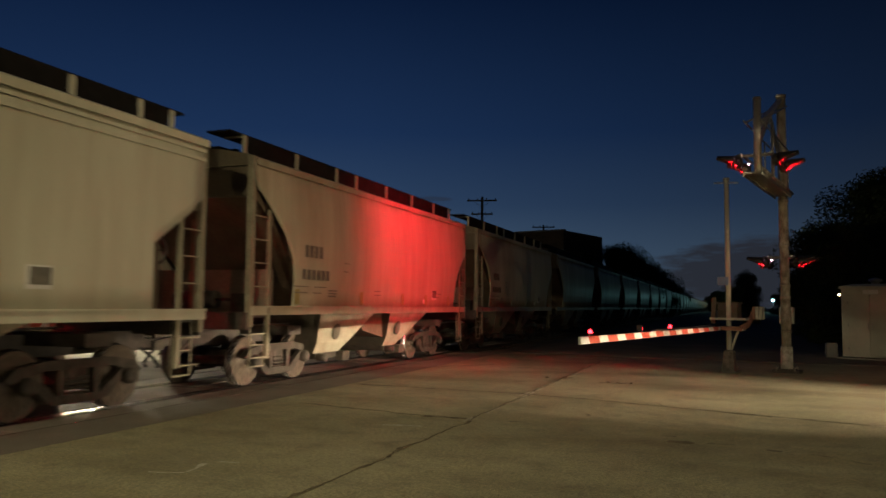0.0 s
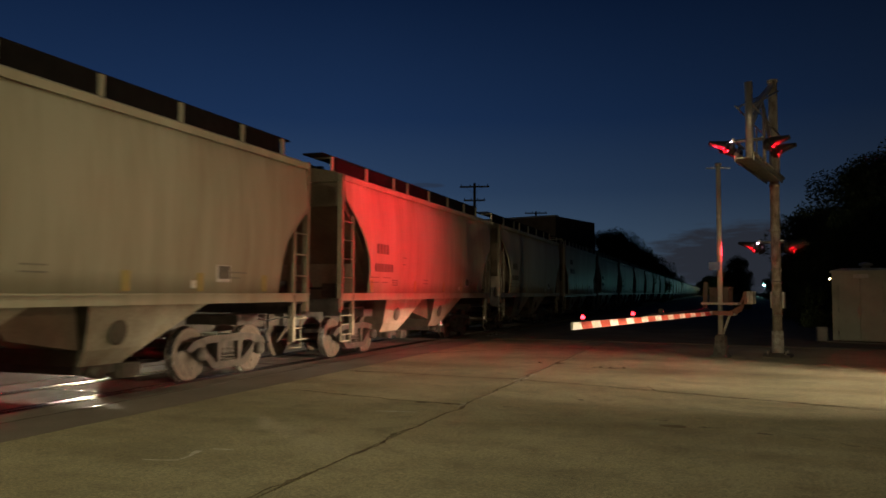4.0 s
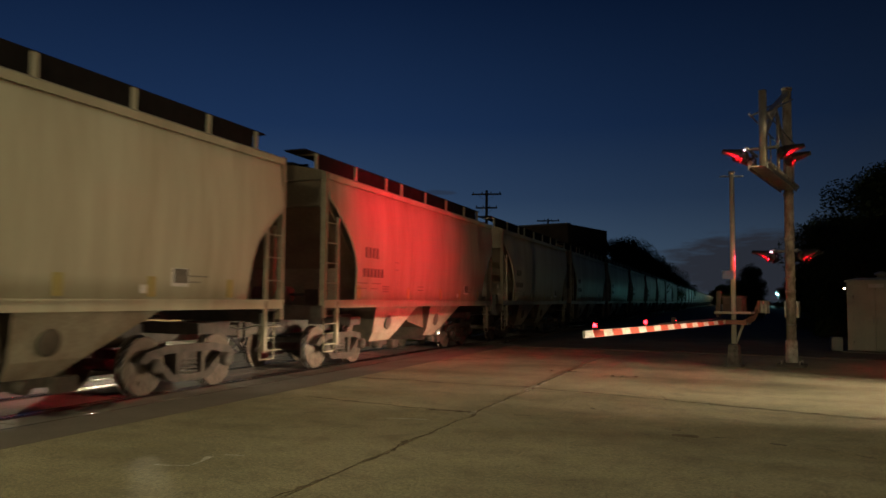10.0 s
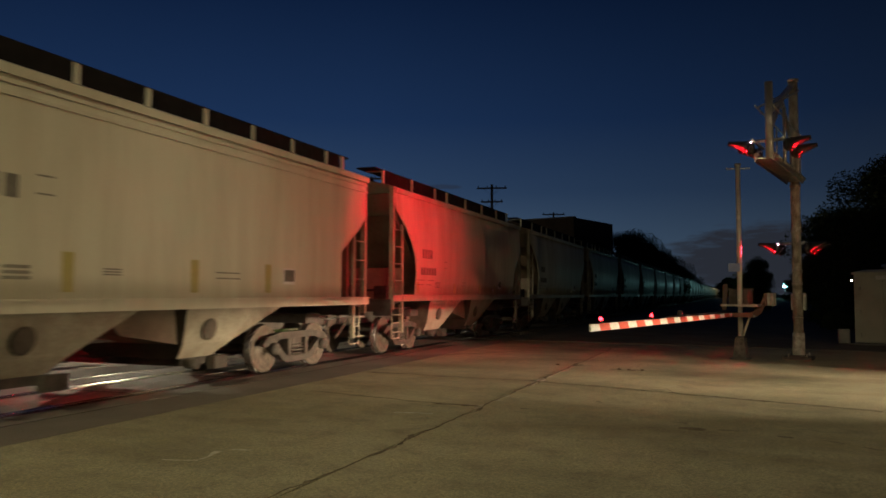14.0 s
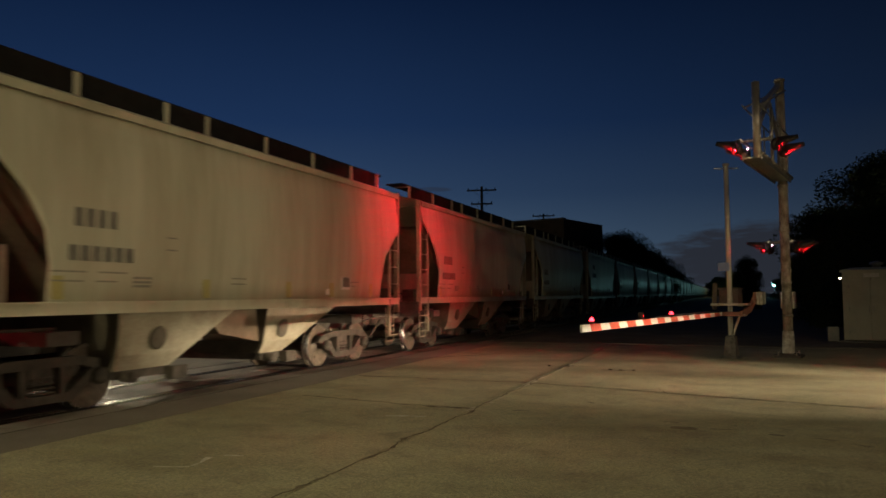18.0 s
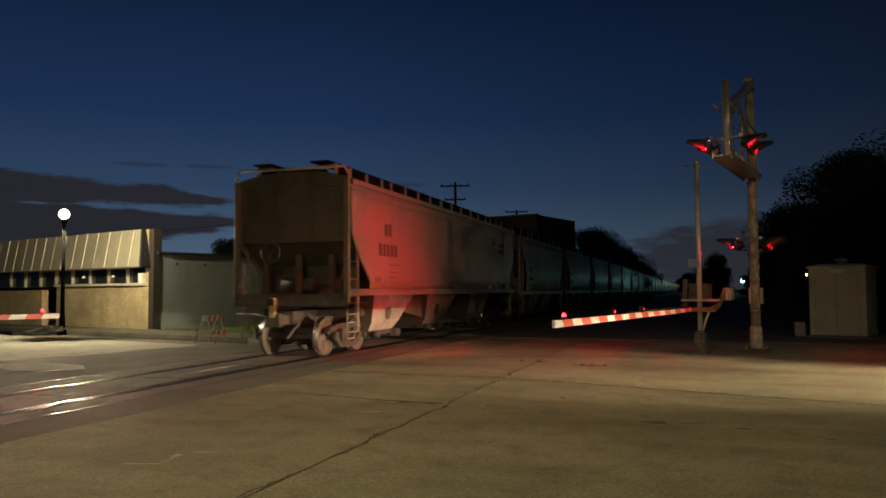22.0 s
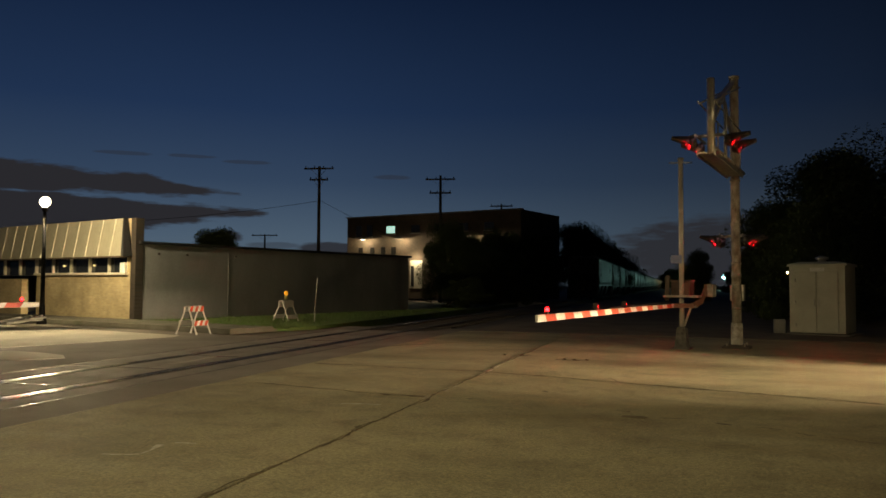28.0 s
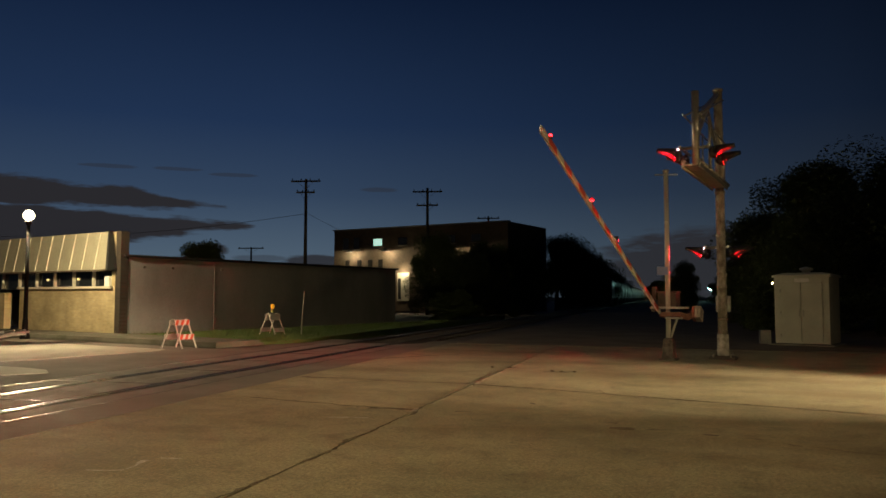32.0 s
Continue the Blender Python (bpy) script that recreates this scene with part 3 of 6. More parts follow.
def build_track():
    track = thing("railway_track", "single railway track with worn bright rails through a street crossing", "railway track")
    track["kind"] = "structure"
    # rails
    for s in (-1, 1):
        x = TRACK_X + s * 0.7525
        bm = bmesh.new()
        prof = [(-0.037, 0.0), (0.037, 0.0), (0.037, -0.03), (0.009, -0.045), (0.009, -0.14), (0.07, -0.155), (0.07, -0.17), (-0.07, -0.17), (-0.07, -0.155), (-0.009, -0.14), (-0.009, -0.045), (-0.037, -0.03)]
        loft(bm, [[(x + a, y, b) for a, b in prof] for y in (-300, 900)])
        for f in bm.faces:
            f.material_index = 0 if f.calc_center_median().z > -0.02 else 1
        part("rail", bm, [M["rail"], M["rail_rust"]], track, "bright worn steel rail")
    # crossing panels
    spans = [(TRACK_X + 0.90, TRACK_X + 1.48), (TRACK_X - 0.59, TRACK_X - 0.02), (TRACK_X + 0.02, TRACK_X + 0.59), (TRACK_X - 1.62, TRACK_X - 0.90)]
    mesh = {}
    y = -15.0
    while y < 23.0:
        for a, b in spans:
            w = round(b - a, 3)
            if w not in mesh:
                bm = bbox(0, 0, -0.07, w, 2.41, 0.12, bevel=0.012)
                mesh[w] = part("panel", bm, M["concrete_panel"], track, "dark crossing panel")
                o = mesh[w]
            else:
                o = again(mesh[w], track)
            o.location = ((a + b) / 2, y + 1.22, random.uniform(-0.006, 0.004))
        y += 2.44
    # bright worn end angles across the panel joints
    strip = None
    for k in range(16):
        if strip is None:
            bm = bmesh.new()
            box(bm, 0, 0, -0.03, 1.26, 0.02, 0.056)
            o = strip = part("panel_end", bm, M["rail"], track, "bright steel panel end")
        else:
            o = again(strip, track)
        o.location = (TRACK_X, -15.0 + 2.44 * k, 0)
    # bright worn steel edging of the panels
    for x in (TRACK_X + 1.50, TRACK_X - 1.64):
        bm = bmesh.new()
        box(bm, x, 4.0, -0.03, 0.022, 38.0, 0.066)
        part("panel_edge", bm, M["rail"], track, "bright steel panel edging")
    for x in (0.600, 0.890):
        for side in (-1, 1):
            bm = bmesh.new()
            box(bm, TRACK_X + side * x, 4.0, -0.035, 0.013, 38.0, 0.060)
            part("panel_edge", bm, M["rail"], track, "bright steel panel edging")
    # open track past the crossing
    bm = bmesh.new()
    sec = [(-2.6, -0.22), (-1.5, -0.12), (1.5, -0.12), (2.6, -0.22)]
    for y0, y1 in ((24.5, 900), (-300, -15.5)):
        loft(bm, [[(TRACK_X + a, y, b) for a, b in sec] + [(TRACK_X + 2.6, y, -0.6), (TRACK_X - 2.6, y, -0.6)] for y in (y0, y1)])
    part("ballast", bm, M["ballast"], track, "dark stone ballast")
    bm = bbox(0, 0, -0.10, 2.6, 0.23, 0.10, bevel=0.012)
    first = part("tie", bm, M["tie"], track)
    first.location = (TRACK_X, 24.9, 0)
    for i in range(1, 150):
        again(first, track, TRACK_X, 24.9 + i * 0.53)
    return track


build_ground()
build_track()


def build_kerbs():
    # far pavement with its kerb, on the other side of the track
    bm = bmesh.new()
    d = ROAD
    a = Vector((-13.2, 20.9, 0))
    n = -ACROSS
    prof = [(0, 0.0), (0.02, 0.12), (0.16, 0.13), (1.9, 0.13), (2.0, -0.05), (0, -0.05)]
    loft(bm, [[p + n * q + Vector((0, 0, h)) for q, h in prof] for p in (a, a - d * 30)])
    structure("pavement", bm, M["old_walk"], "weathered concrete pavement with a kerb")
    bm = bmesh.new()
    # grass verge between pavement, wall and track
    sec = [(-13.2, 22.4), (-12.1, 24.6), (-12.0, 60), (-26, 60), (-26, 27.4)]
    top = [bm.verts.new((x, y, 0.05)) for x, y in sec]
    low = [bm.verts.new((x, y, -0.3)) for x, y in sec]
    bm.faces.new(top)
    for i in range(len(sec)):
        bm.faces.new((low[i], low[(i + 1) % len(sec)], top[(i + 1) % len(sec)], top[i]))
    bmesh.ops.recalc_face_normals(bm, faces=bm.faces[:])
    structure("verge", bm, M["grass"], "rough grass verge beside the wall")
    # grass blades
    rng = random.Random(5)
    verts, faces = [], []
    for _ in range(9000):
        y = 22.6 + 22 * rng.random() ** 1.6
        left = -20.4 + (y - 25.4) * 0.37 if y > 25 else -13.2 - (y - 22.4) * 2.4
        x = rng.uniform(left, -12.1)
        hgt, w, a = rng.uniform(0.05, 0.16), rng.uniform(0.006, 0.012), rng.uniform(0, 6.28)
        lean = Vector((rng.uniform(-0.06, 0.06), rng.uniform(-0.06, 0.06), hgt))
        b, s = Vector((x, y, 0.05)), Vector((math.cos(a), math.sin(a), 0)) * w
        i = len(verts)
        verts += [b - s, b + s, b + lean]
        faces.append((i, i + 1, i + 2))
    me = bpy.data.meshes.new("grass")
    me.from_pydata(verts, [], faces)
    me.materials.append(M["grass"])
    tagged(new("grass", me), "rough short grass beside the track", "grass", "", "stuff")
    # raised dirt verge behind the signals
    bm = bmesh.new()
    sec = [(-6.5, 24.6), (30, 21.2), (60, 21.2), (60, 120), (-6.5, 120)]
    top = [bm.verts.new((x, y, 0.02)) for x, y in sec]
    low = [bm.verts.new((x, y, -0.3)) for x, y in sec]
    bm.faces.new(top)
    for i in range(len(sec)):
        bm.faces.new((low[i], low[(i + 1) % len(sec)], top[(i + 1) % len(sec)], top[i]))
    bmesh.ops.recalc_face_normals(bm, faces=bm.faces[:])
    structure("dirt_verge", bm, M["dirt"], "bare dirt and weeds behind the signals")


build_kerbs()


# ---------------------------------------------------------------- the train
WHEEL_R = 0.457
M["hatch_dirt"] = worn("sooty_hatch_plate", (0.13, 0.11, 0.08), (0.07, 0.058, 0.042), 3, 25, 0.7, amount=0.7)
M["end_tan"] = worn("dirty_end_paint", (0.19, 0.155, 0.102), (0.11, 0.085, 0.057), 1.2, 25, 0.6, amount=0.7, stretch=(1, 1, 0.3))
M["post_paint"] = worn("grimy_post_paint", (0.36, 0.325, 0.235), (0.19, 0.15, 0.105), 2.0, 30, 0.6, amount=0.8)
M["bay_paint"] = worn("dusty_bay_paint", (0.46, 0.43, 0.32), (0.22, 0.17, 0.11), 1.3, 25, 0.6, amount=0.9)
M["bay_grey"] = worn("dusty_grey_bay_paint", (0.43, 0.41, 0.35), (0.20, 0.165, 0.12), 1.3, 25, 0.6, amount=0.9)
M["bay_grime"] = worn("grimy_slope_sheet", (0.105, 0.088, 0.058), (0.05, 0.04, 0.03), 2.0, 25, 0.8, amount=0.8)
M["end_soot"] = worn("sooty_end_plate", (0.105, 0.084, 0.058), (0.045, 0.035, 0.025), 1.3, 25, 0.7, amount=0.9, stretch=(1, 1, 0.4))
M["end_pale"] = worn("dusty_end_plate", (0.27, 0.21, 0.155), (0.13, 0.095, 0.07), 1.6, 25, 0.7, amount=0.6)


def wheelset_mesh():
    bm = bmesh.new()
    tube(bm, (-0.95, 0, 0), (0.95, 0, 0), 0.085, seg=12, mat=0)
    for s in (-1, 1):
        # tread and flange, outwards
        prof = [(0.09, 0.66), (0.35, 0.675), (0.40, 0.66), (0.485, 0.665), (0.475, 0.69), (WHEEL_R, 0.705), (WHEEL_R - 0.004, 0.80), (0.40, 0.80), (0.37, 0.775), (0.16, 0.745), (0.13, 0.80), (0.09, 0.80)]
        b2 = bmesh.new()
        lathe(b2, [(r, s * h) for r, h in prof], "X", 28)
        for f in b2.faces:
            c = f.calc_center_median()
            f.material_index = 1 if abs(math.hypot(c.y, c.z) - WHEEL_R) < 0.012 else 0
        me = bpy.data.meshes.new("tmp")
        b2.to_mesh(me)
        b2.free()
        bm.from_mesh(me)
        bpy.data.meshes.remove(me)
        # three pale chalk marks, so that the turning shows
        for k in range(3):
            a = 2.1 * k
            box(bm, s * 0.792, 0.27 * math.cos(a), 0.27 * math.sin(a), 0.012, 0.05, 0.05)
    return bm


def side_frame_mesh():
    """Cast three-piece truck side: outline with two windows and a spring group."""
    bm = bmesh.new()
    w = 0.11
    def plate(poly):
        loft(bm, [[(-w / 2, y, z) for y, z in poly], [(w / 2, y, z) for y, z in poly]])
    plate([(-1.20, 0.54), (-1.05, 0.68), (-0.55, 0.76), (0.55, 0.76), (1.05, 0.68), (1.20, 0.54), (1.08, 0.50), (0.60, 0.63), (-0.60, 0.63), (-1.08, 0.50)])
    plate([(-0.98, 0.60), (-0.86, 0.62), (-0.40, 0.30), (-0.40, 0.18), (-0.52, 0.20)])
    plate([(0.98, 0.60), (0.86, 0.62), (0.40, 0.30), (0.40, 0.18), (0.52, 0.20)])
    plate([(-0.44, 0.17), (0.44, 0.17), (0.44, 0.28), (-0.44, 0.28)])
    plate([(-0.36, 0.27), (-0.25, 0.27), (-0.25, 0.65), (-0.36, 0.65)])
    plate([(0.25, 0.27), (0.36, 0.27), (0.36, 0.65), (0.25, 0.65)])
    for y in (-0.13, 0.0, 0.13):
        for k in range(4):
            tube(bm, (0, y, 0.29 + k * 0.065), (0, y, 0.325 + k * 0.065), 0.055, seg=8)
    return bm


def truck_parts(car, y, idx, wheels):
    bm = bmesh.new()
    box(bm, 0, 0, 0.52, 1.9, 0.36, 0.24)
    box(bm, 0, 0, 0.66, 0.5, 0.5, 0.12)
    for s in (-1, 1):
        box(bm, 0, s * 0.42, 0.36, 1.6, 0.10, 0.14)
    bmesh.ops.bevel(bm, geom=bm.edges[:], offset=0.015, segments=1, affect="EDGES")
    if "bolster" not in MESH:
        t = part("truck", bm, M["truck"], car, "grimy cast steel truck")
        MESH["bolster"] = t
    else:
        bm.free()
        t = again(MESH["bolster"], car)
    t.location = (0, y, 0)
    for s in (-1, 1):
        if "side_frame" not in MESH:
            o = MESH["side_frame"] = part("side_frame", side_frame_mesh(), M["truck"], t)
        else:
            o = again(MESH["side_frame"], t)
        o.location = (s * 0.93, 0, 0)
        for k in (-1, 1):
            if "axle_box" not in MESH:
                b = bmesh.new()
                lathe(b, [(0.05, 0.0), (0.115, 0.0), (0.125, 0.06), (0.11, 0.13), (0.06, 0.15)], "X", 14)
                o = MESH["axle_box"] = part("axle_box", b, M["truck"], t)
            else:
                o = again(MESH["axle_box"], t)
            o.matrix_basis = pose(s * 0.96, k * 0.89, WHEEL_R, 0, 0, 0 if s > 0 else 180)
    for k in (-1, 1):
        if "wheelset" not in MESH:
            o = MESH["wheelset"] = part("wheelset", wheelset_mesh(), [M["wheel"], M["tread"]], t, "steel wheelset with bright treads")
        else:
            o = again(MESH["wheelset"], t)
        o.location = (0, k * 0.89, WHEEL_R)
        wheels.append((o, k))
    return t


MESH = {}
WHEELS = []
SHUTTERS = []
M["strobe_glow"] = glow("red_strobe", (1.0, 0.004, 0.01), 900.0)

SPECS = {
    # length over posts, side foot, side top, ridge, cut: style, reach, top, low; bays (centre, half top, half foot); truck offsets from the posts
    "round": dict(L=11.9, zb=1.33, zt=4.06, ridge=4.36, cut=("round", 1.42, 3.60, 2.05), bays=[(2.66, 5.25, 2.80, 3.95), (6.22, 8.75, 6.32, 7.10)], truck=1.86, bulge=0.10, walk=0.28, posts=(0.35, 2.2, 3.95, 4.95, 6.7, 8.45, 10.2, 11.6)),
    "angled": dict(L=11.9, zb=1.28, zt=4.06, ridge=4.40, cut=("angled", 1.18, 3.20, 2.40), bays=[(2.66, 5.25, 2.80, 3.95), (6.22, 8.75, 6.32, 7.10)], truck=1.86, bulge=0.0, walk=0.22, posts=(0.4, 1.7, 3.1, 4.4, 5.7, 7.0, 8.3, 9.6, 10.9, 11.6)),
    "long": dict(L=17.48, zb=1.44, zt=4.16, ridge=4.48, cut=("angled", 1.20, 2.95, 1.80), bays=[(1.75, 4.7, 1.95, 3.6), (6.0, 9.0, 6.15, 7.7), (10.8, 13.8, 10.95, 12.5)], truck=1.20, bulge=0.0, walk=0.20, posts=(0.3, 1.1, 2.14, 3.2, 3.88, 5.03, 6.18, 7.33, 8.5, 9.7, 10.9, 12.2, 13.3, 14.49, 15.2, 16.25, 17.2)),
}


def side_x(spec, z):
    u = (z - spec["zb"]) / (spec["zt"] - spec["zb"])
    return 1.50 + spec["bulge"] * math.sin(math.pi * min(max(u, 0), 1)) + (0.0 if spec["bulge"] else 0.08)


def cut_line(spec, front):
    """The edge of the end opening: distances from the end post and heights."""
    kind, reach, top, low = spec["cut"]
    if kind == "angled":
        return [(0.0, top), (reach, low)]
    if front:
        return [(0.0, 3.22), (0.16, 3.12), (0.5, 2.86), (0.9, 2.50), (1.05, 2.15), (1.10, 1.75)]
    return [(0.0, 3.63), (0.25, 3.52), (0.6, 3.22), (1.0, 2.83), (1.30, 2.38), (1.40, 1.95)]


def side_mesh(spec, s):
    bm = bmesh.new()
    L, zt = spec["L"], spec["zt"]
    rear, ahead = cut_line(spec, False), cut_line(spec, True)

    def edge(line):
        out = []
        for (d0, z0), (d1, z1) in zip(line, line[1:]):
            out += [(d0 + (d1 - d0) * k / 3, z0 + (z1 - z0) * k / 3) for k in range(3)]
        return [(max(d, 0.12), z) for d, z in out if d > 0.15 or d == 0.0] + [line[-1]]

    rear_end, front_end = rear[-1][0], ahead[-1][0]
    flat = spec["zb"] + 0.16
    body = [rear_end + 0.002 + (L - rear_end - front_end - 0.004) * i / 10 for i in range(11)]
    cols = edge(rear) + [(y, flat) for y in body] + [(L - d, z) for d, z in reversed(edge(ahead))]
    grid = []
    for y, z0 in cols:
        grid.append([(s * side_x(spec, z0 + (zt - z0) * k / 8), y, z0 + (zt - z0) * k / 8) for k in range(9)])
    out = [[bm.verts.new(p) for p in c] for c in grid]
    inn = [[bm.verts.new((p[0] - s * 0.03, p[1], p[2])) for p in c] for c in grid]
    n = len(grid)
    for i in range(n - 1):
        for k in range(8):
            f = bm.faces.new((out[i][k], out[i + 1][k], out[i + 1][k + 1], out[i][k + 1]))
            f.smooth = True
            bm.faces.new((inn[i][k], inn[i][k + 1], inn[i + 1][k + 1], inn[i + 1][k]))
        bm.faces.new((out[i][0], inn[i][0], inn[i + 1][0], out[i + 1][0]))
        bm.faces.new((out[i][8], out[i + 1][8], inn[i + 1][8], inn[i][8]))
    for c, d in ((out[0], inn[0]), (out[-1], inn[-1])):
        for k in range(8):
            bm.faces.new((c[k], c[k + 1], d[k + 1], d[k]))
    bmesh.ops.recalc_face_normals(bm, faces=bm.faces[:])
    return bm


def shell(name, build, material, car, label="", key=None):
    """Build a part's mesh once for each kind of car and share it after that."""
    key = key or name
    if key not in MESH:
        o = MESH[key] = part(name, build(), material, car, label)
        return o
    o = again(MESH[key], car)
    if material is not MESH[key].data.materials[0] and not isinstance(material, list):
        o.material_slots[0].link = "OBJECT"
        o.material_slots[0].material = material
    return o


def hopper_car(kind, paint, detail, label):
    spec = SPECS[kind]
    L, zb, zt, ridge = spec["L"], spec["zb"], spec["zt"], spec["ridge"]
    car = thing("hopper_car", label, "railway car", "cars of the train")
    K = lambda n: kind + n

    for s in (-1, 1):
        shell("side", lambda: side_mesh(spec, s), paint, car, key=K("side%d" % s))

    def roof():
        bm = bmesh.new()
        x0 = side_x(spec, zt)
        prof = [(x0 + 0.05, zt - 0.05), (x0 + 0.06, zt + 0.06), (x0 * 0.86, zt + 0.17), (x0 * 0.5, ridge - 0.03), (0, ridge)]
        sec = prof + [(-a, b) for a, b in prof[-2::-1]] + [(-x0 + 0.05, zt - 0.05), (x0 - 0.05, zt - 0.05)]
        loft(bm, [[(a, y, b) for a, b in sec] for y in (0.05, L - 0.05)])
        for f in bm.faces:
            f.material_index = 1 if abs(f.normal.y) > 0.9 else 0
        return bm
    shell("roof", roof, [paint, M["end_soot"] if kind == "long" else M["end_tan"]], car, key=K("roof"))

    def chord(s):
        bm = bmesh.new()
        for dz in (0.12, 0.26):
            x = side_x(spec, zt - dz)
            box(bm, s * (x + 0.008), L / 2, zt - dz, 0.03, L - 0.16, 0.05)
        return bm
    if detail and not spec["bulge"]:
        for s in (-1, 1):
            shell("top_chord", lambda: chord(s), paint, car, key=K("chord%d" % s))

    def sill(s):
        bm = bmesh.new()
        x = 1.50 + (0.02 if spec["bulge"] else 0.09)
        prof = [(x - 0.08, zb + 0.165), (x + 0.05, zb + 0.165), (x + 0.05, zb + 0.14), (x + 0.02, zb + 0.14), (x + 0.02, zb), (x - 0.16, zb), (x - 0.16, zb + 0.02), (x - 0.08, zb + 0.02)]
        loft(bm, [[(s * a, y, b) for a, b in prof] for y in (0.0, L)])
        return bm
    for s in (-1, 1):
        shell("side_sill", lambda: sill(s), paint, car, key=K("sill%d" % s))

    def bay(y0, y1, b0, b1):
        bm = bmesh.new()
        x = 1.44
        secs = []
        for z, hx, f in ((zb + 0.3, x, -0.25), (zb, x, 0.0), (0.72, x * 0.90, 0.78), (0.50, x * 0.82, 1.0)):
            a, c = y0 + (b0 - y0) * f, y1 + (b1 - y1) * f
            secs.append([(hx, a, z), (hx, c, z), (-hx, c, z), (-hx, a, z)])
        loft(bm, secs)
        bm.normal_update()
        # end slopes: grime and their shade, both put into a darker colour
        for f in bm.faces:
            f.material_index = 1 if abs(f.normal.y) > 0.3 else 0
        return bm
    for i, row in enumerate(spec["bays"]):
        y0, y1, b0, b1 = row
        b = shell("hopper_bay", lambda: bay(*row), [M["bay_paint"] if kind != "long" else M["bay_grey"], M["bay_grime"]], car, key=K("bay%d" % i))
        def gate():
            bm = bmesh.new()
            c, w = (b0 + b1) / 2, b1 - b0
            box(bm, 0, c, 0.44, 2.4, w * 0.9, 0.12)
            box(bm, 0, b1 + 0.06, 0.42, 2.6, 0.14, 0.14)
            for s in (-1, 1):
                tube(bm, (s * 1.22, b0 + 0.15, 0.42), (s * 1.44, b0 + 0.15, 0.42), 0.08, seg=10)
                box(bm, s * 1.28, b1 + 0.05, 0.40, 0.16, 0.34, 0.20)
            return bm
        shell("outlet_gate", gate, M["truck"], b, "grimy outlet gate", key=K("gate%d" % i))
        if detail:
            def oval():
                bm = bmesh.new()
                lathe(bm, [(0.02, 0.0), (0.17, 0.0), (0.18, 0.015), (0.15, 0.028), (0.02, 0.028)], "X", 16)
                return bm
            # a flat disc on the bay side, darker than the bay
            o = shell("hatch_plate", oval, M["hatch_dirt"], b, key="oval")
            o.matrix_basis = pose(1.375, (b0 + b1) / 2 + 0.1, 0.95, 0, 10, 0)

    def saddle():
        bm = bmesh.new()
        c0, c1 = spec["bays"][0][1], spec["bays"][1][0]
        loft(bm, [[(x, c0 - 0.5, zb), (x, c1 + 0.2, zb), (x, c1 + 0.1, 0.72), (x, c0 - 0.1, 0.92)] for x in (-1.2, 1.2)])
        return bm
    shell("saddle", saddle, M["end_brown"], car, key=K("saddle"))

    def centre_sill():
        bm = bmesh.new()
        box(bm, 0, L / 2, 0.92, 0.42, L + 0.5, 0.32)
        for y in (spec["truck"], L - spec["truck"]):
            box(bm, 0, y, 1.02, 2.6, 0.5, 0.18)
        return bm
    shell("centre_sill", centre_sill, M["under_brown"], car, "grimy underframe", key=K("csill"))

    top_z = spec["cut"][2]
    for e in (0, 1):
        def end_wall():
            bm = bmesh.new()
            x = 1.46
            zz = top_z - (0.15 if kind == 'round' else 0.2)
            box(bm, 0, 0.16, (zt + zz) / 2, 2 * x, 0.06, zt - zz)
            box(bm, 0, 0.11, zz + 0.05, 2 * x, 0.10, 0.10)
            return bm
        # the tail car has darker ends than the other kinds
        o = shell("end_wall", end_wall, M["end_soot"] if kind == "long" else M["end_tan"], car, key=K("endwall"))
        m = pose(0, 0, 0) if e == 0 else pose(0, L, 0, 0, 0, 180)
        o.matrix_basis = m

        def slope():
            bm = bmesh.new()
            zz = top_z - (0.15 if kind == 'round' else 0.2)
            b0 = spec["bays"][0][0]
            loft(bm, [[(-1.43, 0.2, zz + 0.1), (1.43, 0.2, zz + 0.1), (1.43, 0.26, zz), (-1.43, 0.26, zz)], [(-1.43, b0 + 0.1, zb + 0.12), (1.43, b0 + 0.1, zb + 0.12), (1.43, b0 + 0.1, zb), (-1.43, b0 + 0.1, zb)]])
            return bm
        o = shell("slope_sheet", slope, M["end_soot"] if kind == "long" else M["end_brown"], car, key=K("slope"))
        o.matrix_basis = m

        def deck():
            bm = bmesh.new()
            box(bm, 0, 0.25, zb - 0.02, 2.9, 0.62, 0.05)
            box(bm, 0, -0.03, zb - 0.10, 3.0, 0.12, 0.30)
            return bm
        o = shell("end_platform", deck, M["under_brown"], car, key=K("deck"))
        o.matrix_basis = m

        def coupler():
            bm = bmesh.new()
            reach = 0.74 if kind != "long" else 0.8
            box(bm, 0, -reach / 2, 0.88, 0.22, reach, 0.20)
            box(bm, 0.03, -reach + 0.02, 0.88, 0.34, 0.22, 0.30)
            tube(bm, (0.35, -0.05, 0.9), (0.30, -reach + 0.1, 0.45), 0.03, seg=6)
            return bm
        o = shell("coupler", coupler, M["truck"], car, "dark cast coupler", key=K("coup"))
        o.matrix_basis = m
        if not detail:
            continue
        for s in (-1, 1):
            def post():
                bm = bmesh.new()
                box(bm, 0, 0.0, (zb - 0.1 + zt) / 2, 0.11, 0.11, zt - zb + 0.3)
                return bm
            o = shell("corner_post", post, M["end_brown"] if kind == "long" else M["post_paint"], car, key=K("post"))
            o.matrix_basis = pose(s * 1.48, 0.02 if e == 0 else L - 0.02, 0)

            def ladder():
                bm = bmesh.new()
                h1 = top_z - 0.35
